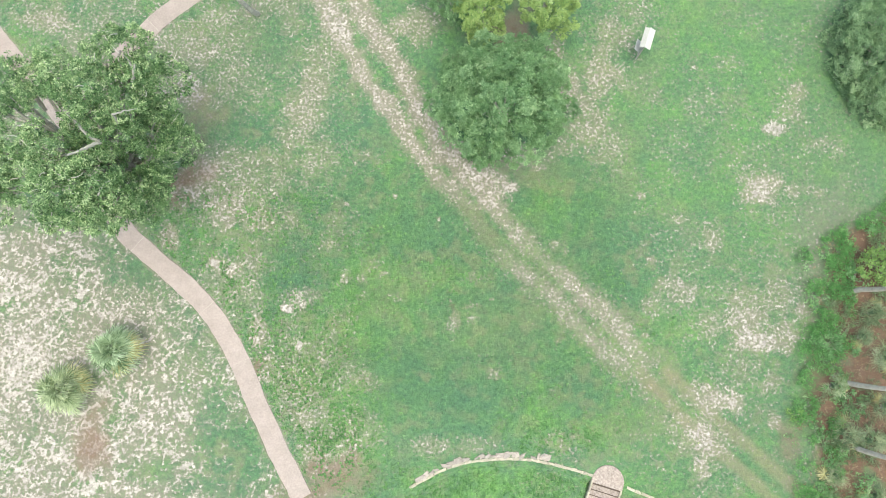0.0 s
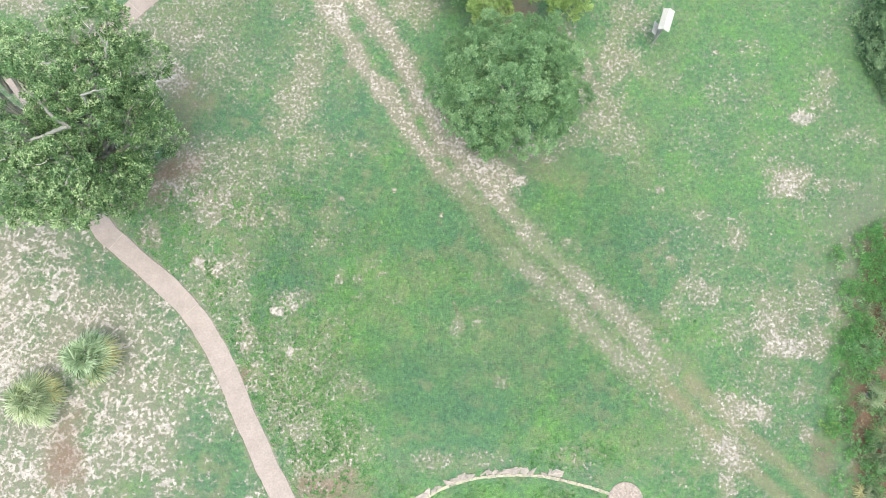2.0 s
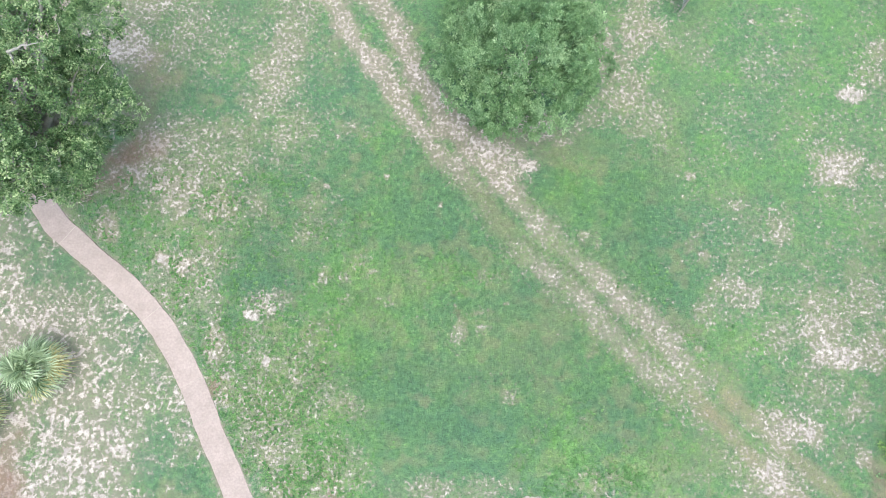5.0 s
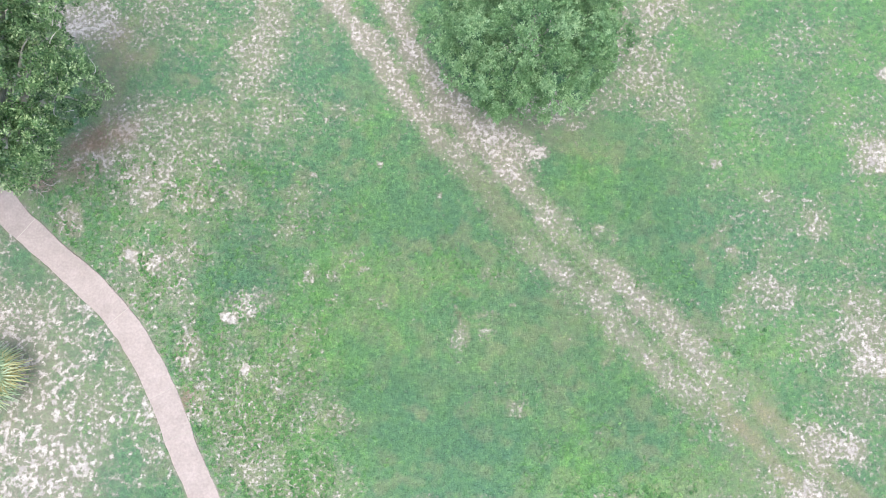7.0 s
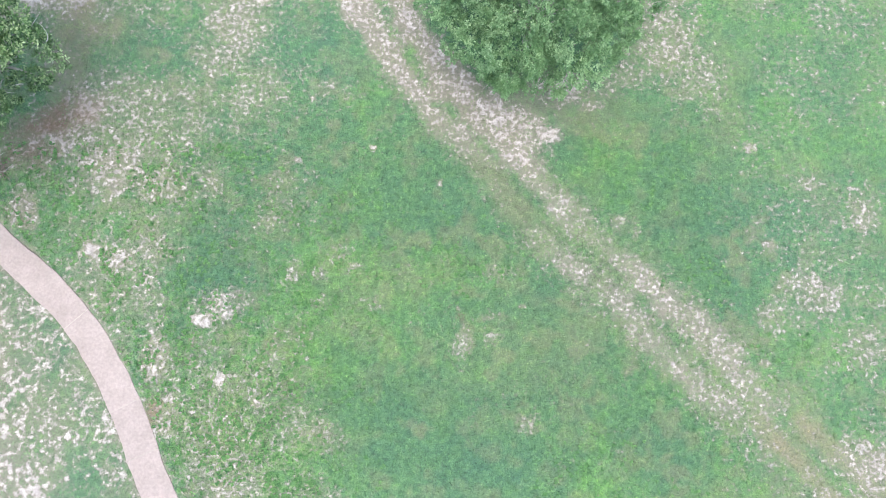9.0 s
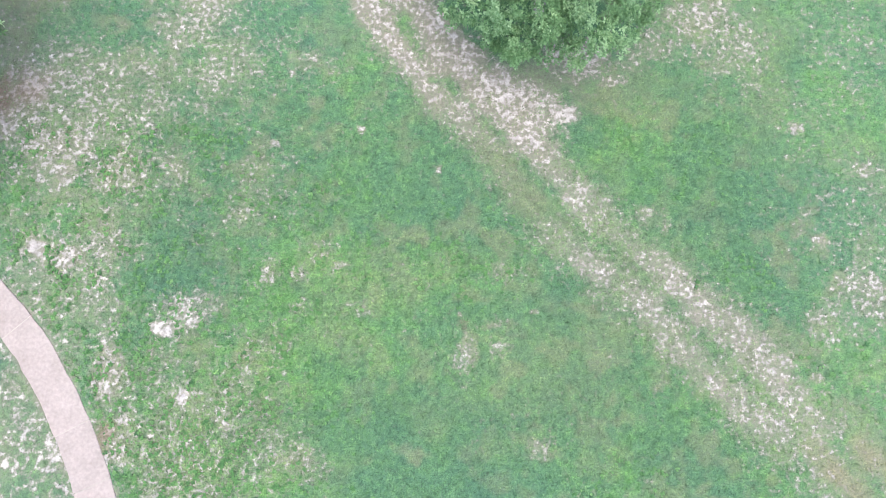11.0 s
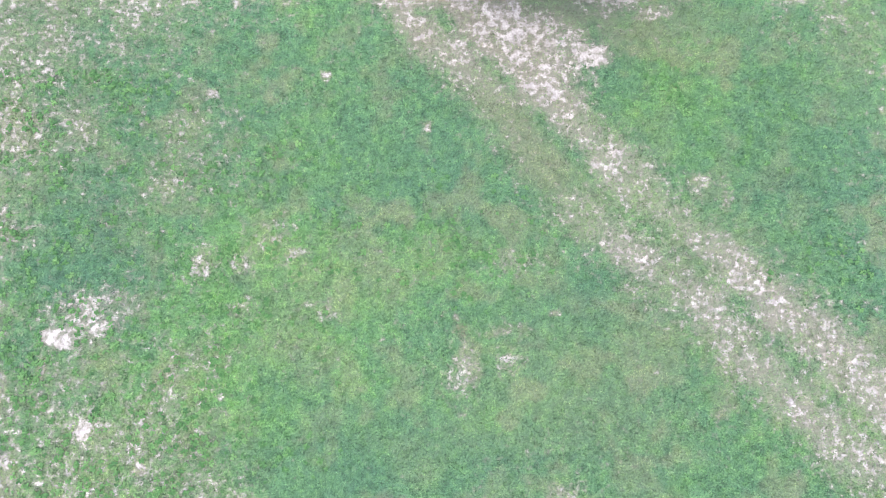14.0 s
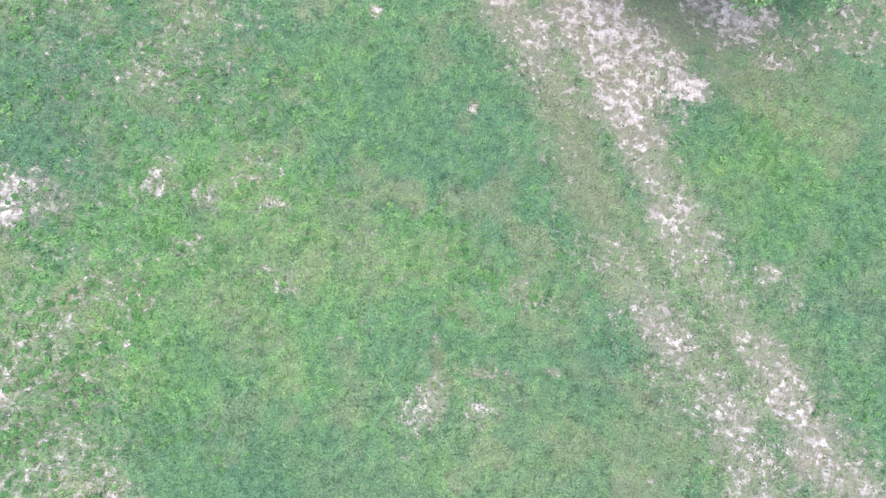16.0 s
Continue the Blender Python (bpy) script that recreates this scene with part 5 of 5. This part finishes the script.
def build_edge():
    rng = np.random.default_rng(7)
    wall = thing("stone_edging", 0, 0, 0, "low curved edging of pale limestone pieces in the lawn", "wall", kind="structure")
    for line in (WALL_ARC, spline([(10.75, -9.62), (11.8, -10.05), (12.7, -10.45), (13.6, -11.0)], 8)):
        run = np.r_[0, np.cumsum(np.hypot(*np.diff(line, axis=0).T))]
        tx, ty = np.gradient(line[:, 0]), np.gradient(line[:, 1])
        tl = np.hypot(tx, ty)
        rows = [np.stack([line[:, 0] - ty / tl * o, line[:, 1] + tx / tl * o - 0.05, np.full(len(line), z)], 1) for o, z in ((0.075, -0.42), (0.06, -0.012), (-0.06, -0.012), (-0.075, -0.42))]
        v, n = np.stack(rows, 1).reshape(-1, 3), len(line)
        mesh_object("kerb", v, [(i * 4 + k, i * 4 + k + 4, i * 4 + k + 5, i * 4 + k + 1) for i in range(n - 1) for k in range(3)], M_STONE, wall)
        a = 0.1
        while a < run[-1] - 0.1:
            ln = rng.uniform(0.22, 0.5)
            x, y = np.interp(a + ln / 2, run, line[:, 0]), np.interp(a + ln / 2, run, line[:, 1])
            x2, y2 = np.interp(a + ln / 2 + 0.1, run, line[:, 0]), np.interp(a + ln / 2 + 0.1, run, line[:, 1])
            ob = part("stone", stone_mesh(rng, ln * 1.25, rng.uniform(0.17, 0.23), 0.44, 0.04), M_STONE, wall)
            ob.matrix_local = pose(x, y - 0.05, -0.185 + rng.normal(0, 0.015), 0, 0, math.degrees(math.atan2(y2 - y, x2 - x)) + rng.normal(0, 2.5))
            a += ln
    run = np.r_[0, np.cumsum(np.hypot(*np.diff(WALL_ARC, axis=0).T))]
    a = 0.5
    while a < 0.74 * run[-1]:
        ln, wd = rng.uniform(0.2, 0.65), rng.uniform(0.14, 0.40)
        x, y = np.interp(a + ln / 2, run, WALL_ARC[:, 0]), np.interp(a + ln / 2, run, WALL_ARC[:, 1])
        x2, y2 = np.interp(a + ln / 2 + 0.1, run, WALL_ARC[:, 0]), np.interp(a + ln / 2 + 0.1, run, WALL_ARC[:, 1])
        ob = part("stone", stone_mesh(rng, ln, wd, 0.14, 0.15), M_RUBBLE, wall, "greyish-pink rubble stone")
        ob.matrix_local = pose(x, y + 0.02 + wd / 2, -0.025 + rng.normal(0, 0.02), 0, 0, math.degrees(math.atan2(y2 - y, x2 - x)) + rng.normal(0, 22))
        a += ln * rng.choice((0.6, 0.8, 1.0, 1.6))


def build_steps():
    steps = thing("garden_steps", 9.75, -9.22, 0, "short flight of timber-edged steps with a rounded pale landing", "steps", kind="structure", turn=-17)
    bm = bmesh.new()
    bmesh.ops.create_cone(bm, cap_ends=True, segments=28, radius1=0.98, radius2=0.94, depth=0.16, matrix=pose(0, -0.15, -0.035))
    bmesh.ops.bisect_plane(bm, geom=list(bm.verts) + list(bm.edges) + list(bm.faces), plane_co=(0, -0.45, 0), plane_no=(0, -1, 0), clear_outer=True)
    bmesh.ops.holes_fill(bm, edges=list(bm.edges))
    part("landing", bm, M_TREAD, steps, "rounded pale gravel landing")
    for k in range(5):
        y, z = -0.55 - 0.34 * k, -0.03 - 0.085 * (k + 1)
        bm = bmesh.new()
        box(bm, 1.62, 0.30, 0.24, pose(0, y - 0.13, z - 0.06), 0.015)
        part("tread", bm, M_TREAD, steps)
        bm = bmesh.new()
        box(bm, 1.66, 0.085, 0.16, pose(0, y + 0.04, z + 0.04), 0.015)
        part("riser", bm, M_TIMBER, steps, "weathered timber riser")
    for s in (-1, 1):
        for k in range(5):
            bm = bmesh.new()
            box(bm, 0.11, 0.44, 0.34, pose(s * 0.89, -0.42 - 0.42 * k, -0.13 - 0.06 * k, 0, 0, s * 2), 0.02)
            part("kerb", bm, M_STONE, steps)


def build_log():
    """A thick sawn limb lying under the oak."""
    rng = np.random.default_rng(31)
    log = thing("log", -18.3, 9.74, 0.0, "thick grey sawn log lying on the ground under the oak", "log")
    way = spline([(0.0, 0.0, 0.24), (-0.5, 0.2, 0.23), (-1.0, 0.5, 0.20), (-1.5, 0.68, 0.17), (-2.1, 0.95, 0.13)], 5)
    radii = np.interp(np.linspace(0, 1, len(way)), (0, 0.15, 0.5, 1), (0.27, 0.29, 0.21, 0.13)) + rng.normal(0, 0.006, len(way))
    v, f = tube([tuple(q) for q in way], radii, 14)
    mesh_object("trunk", v, f, M_BARK, log, smooth=True)
    bm = bmesh.new()
    bmesh.ops.create_cone(bm, cap_ends=True, segments=14, radius1=0.265, radius2=0.25, depth=0.03, matrix=pose(0.012, -0.005, 0.24) @ Vector((0.93, -0.37, 0.02)).to_track_quat("Z", "Y").to_matrix().to_4x4())
    part("cut_end", bm, M_TWIG, log, "pale grey sawn end")
    limb("stub", log, (-0.8, 0.4, 0.3), (-0.62, 0.72, 0.42), 0.07, 0.045, M_BARK, rng, 0.05, 4, 7)


def build_brush():
    """A heap of dead brown twigs with one lying branch beside the path."""
    rng = np.random.default_rng(32)
    heap = thing("brush_pile", -18.4, 6.95, 0.0, "low heap of dead brown twigs cleared beside the path", "brush pile")
    for k in range(90):
        a, r = rng.uniform(0, 6.28), 0.62 * math.sqrt(rng.uniform())
        x, y = r * math.cos(a), 0.85 * r * math.sin(a)
        z = 0.04 + 0.26 * max(0.0, 1 - r / 0.62) * rng.uniform(0.2, 1)
        d, ln = rng.uniform(0, 6.28), rng.uniform(0.22, 0.6)
        q = (x + ln * math.cos(d), y + ln * math.sin(d), max(0.02, z + rng.normal(0, 0.07)))
        limb("twig", heap, (x, y, z), q, rng.uniform(0.010, 0.02), 0.005, M_BRUSH if rng.uniform() < 0.8 else M_TWIG, rng, 0.2, 4, 4)
    branch = thing("fallen_branch", -18.75, 6.85, 0.0, "bare brown branch lying on the grass by the path", "branch")
    for way, r0, r1 in ((((0, 0, 0.10), (-0.6, 0.12, 0.14), (-1.3, 0.22, 0.12), (-2.0, 0.52, 0.10)), 0.09, 0.05),
                        (((0, 0, 0.10), (0.35, -0.12, 0.10), (0.7, -0.08, 0.05)), 0.06, 0.015), (((0.1, -0.03, 0.1), (0.4, 0.12, 0.12), (0.62, 0.08, 0.06)), 0.045, 0.012)):
        pts = spline(way, 5)
        v, f = tube([tuple(q) for q in pts], list(np.linspace(r0, r1, len(pts))), 8)
        mesh_object("bough", v, f, M_BRUSH, branch, smooth=True)


build_edge()
build_steps()
build_log()
build_brush()
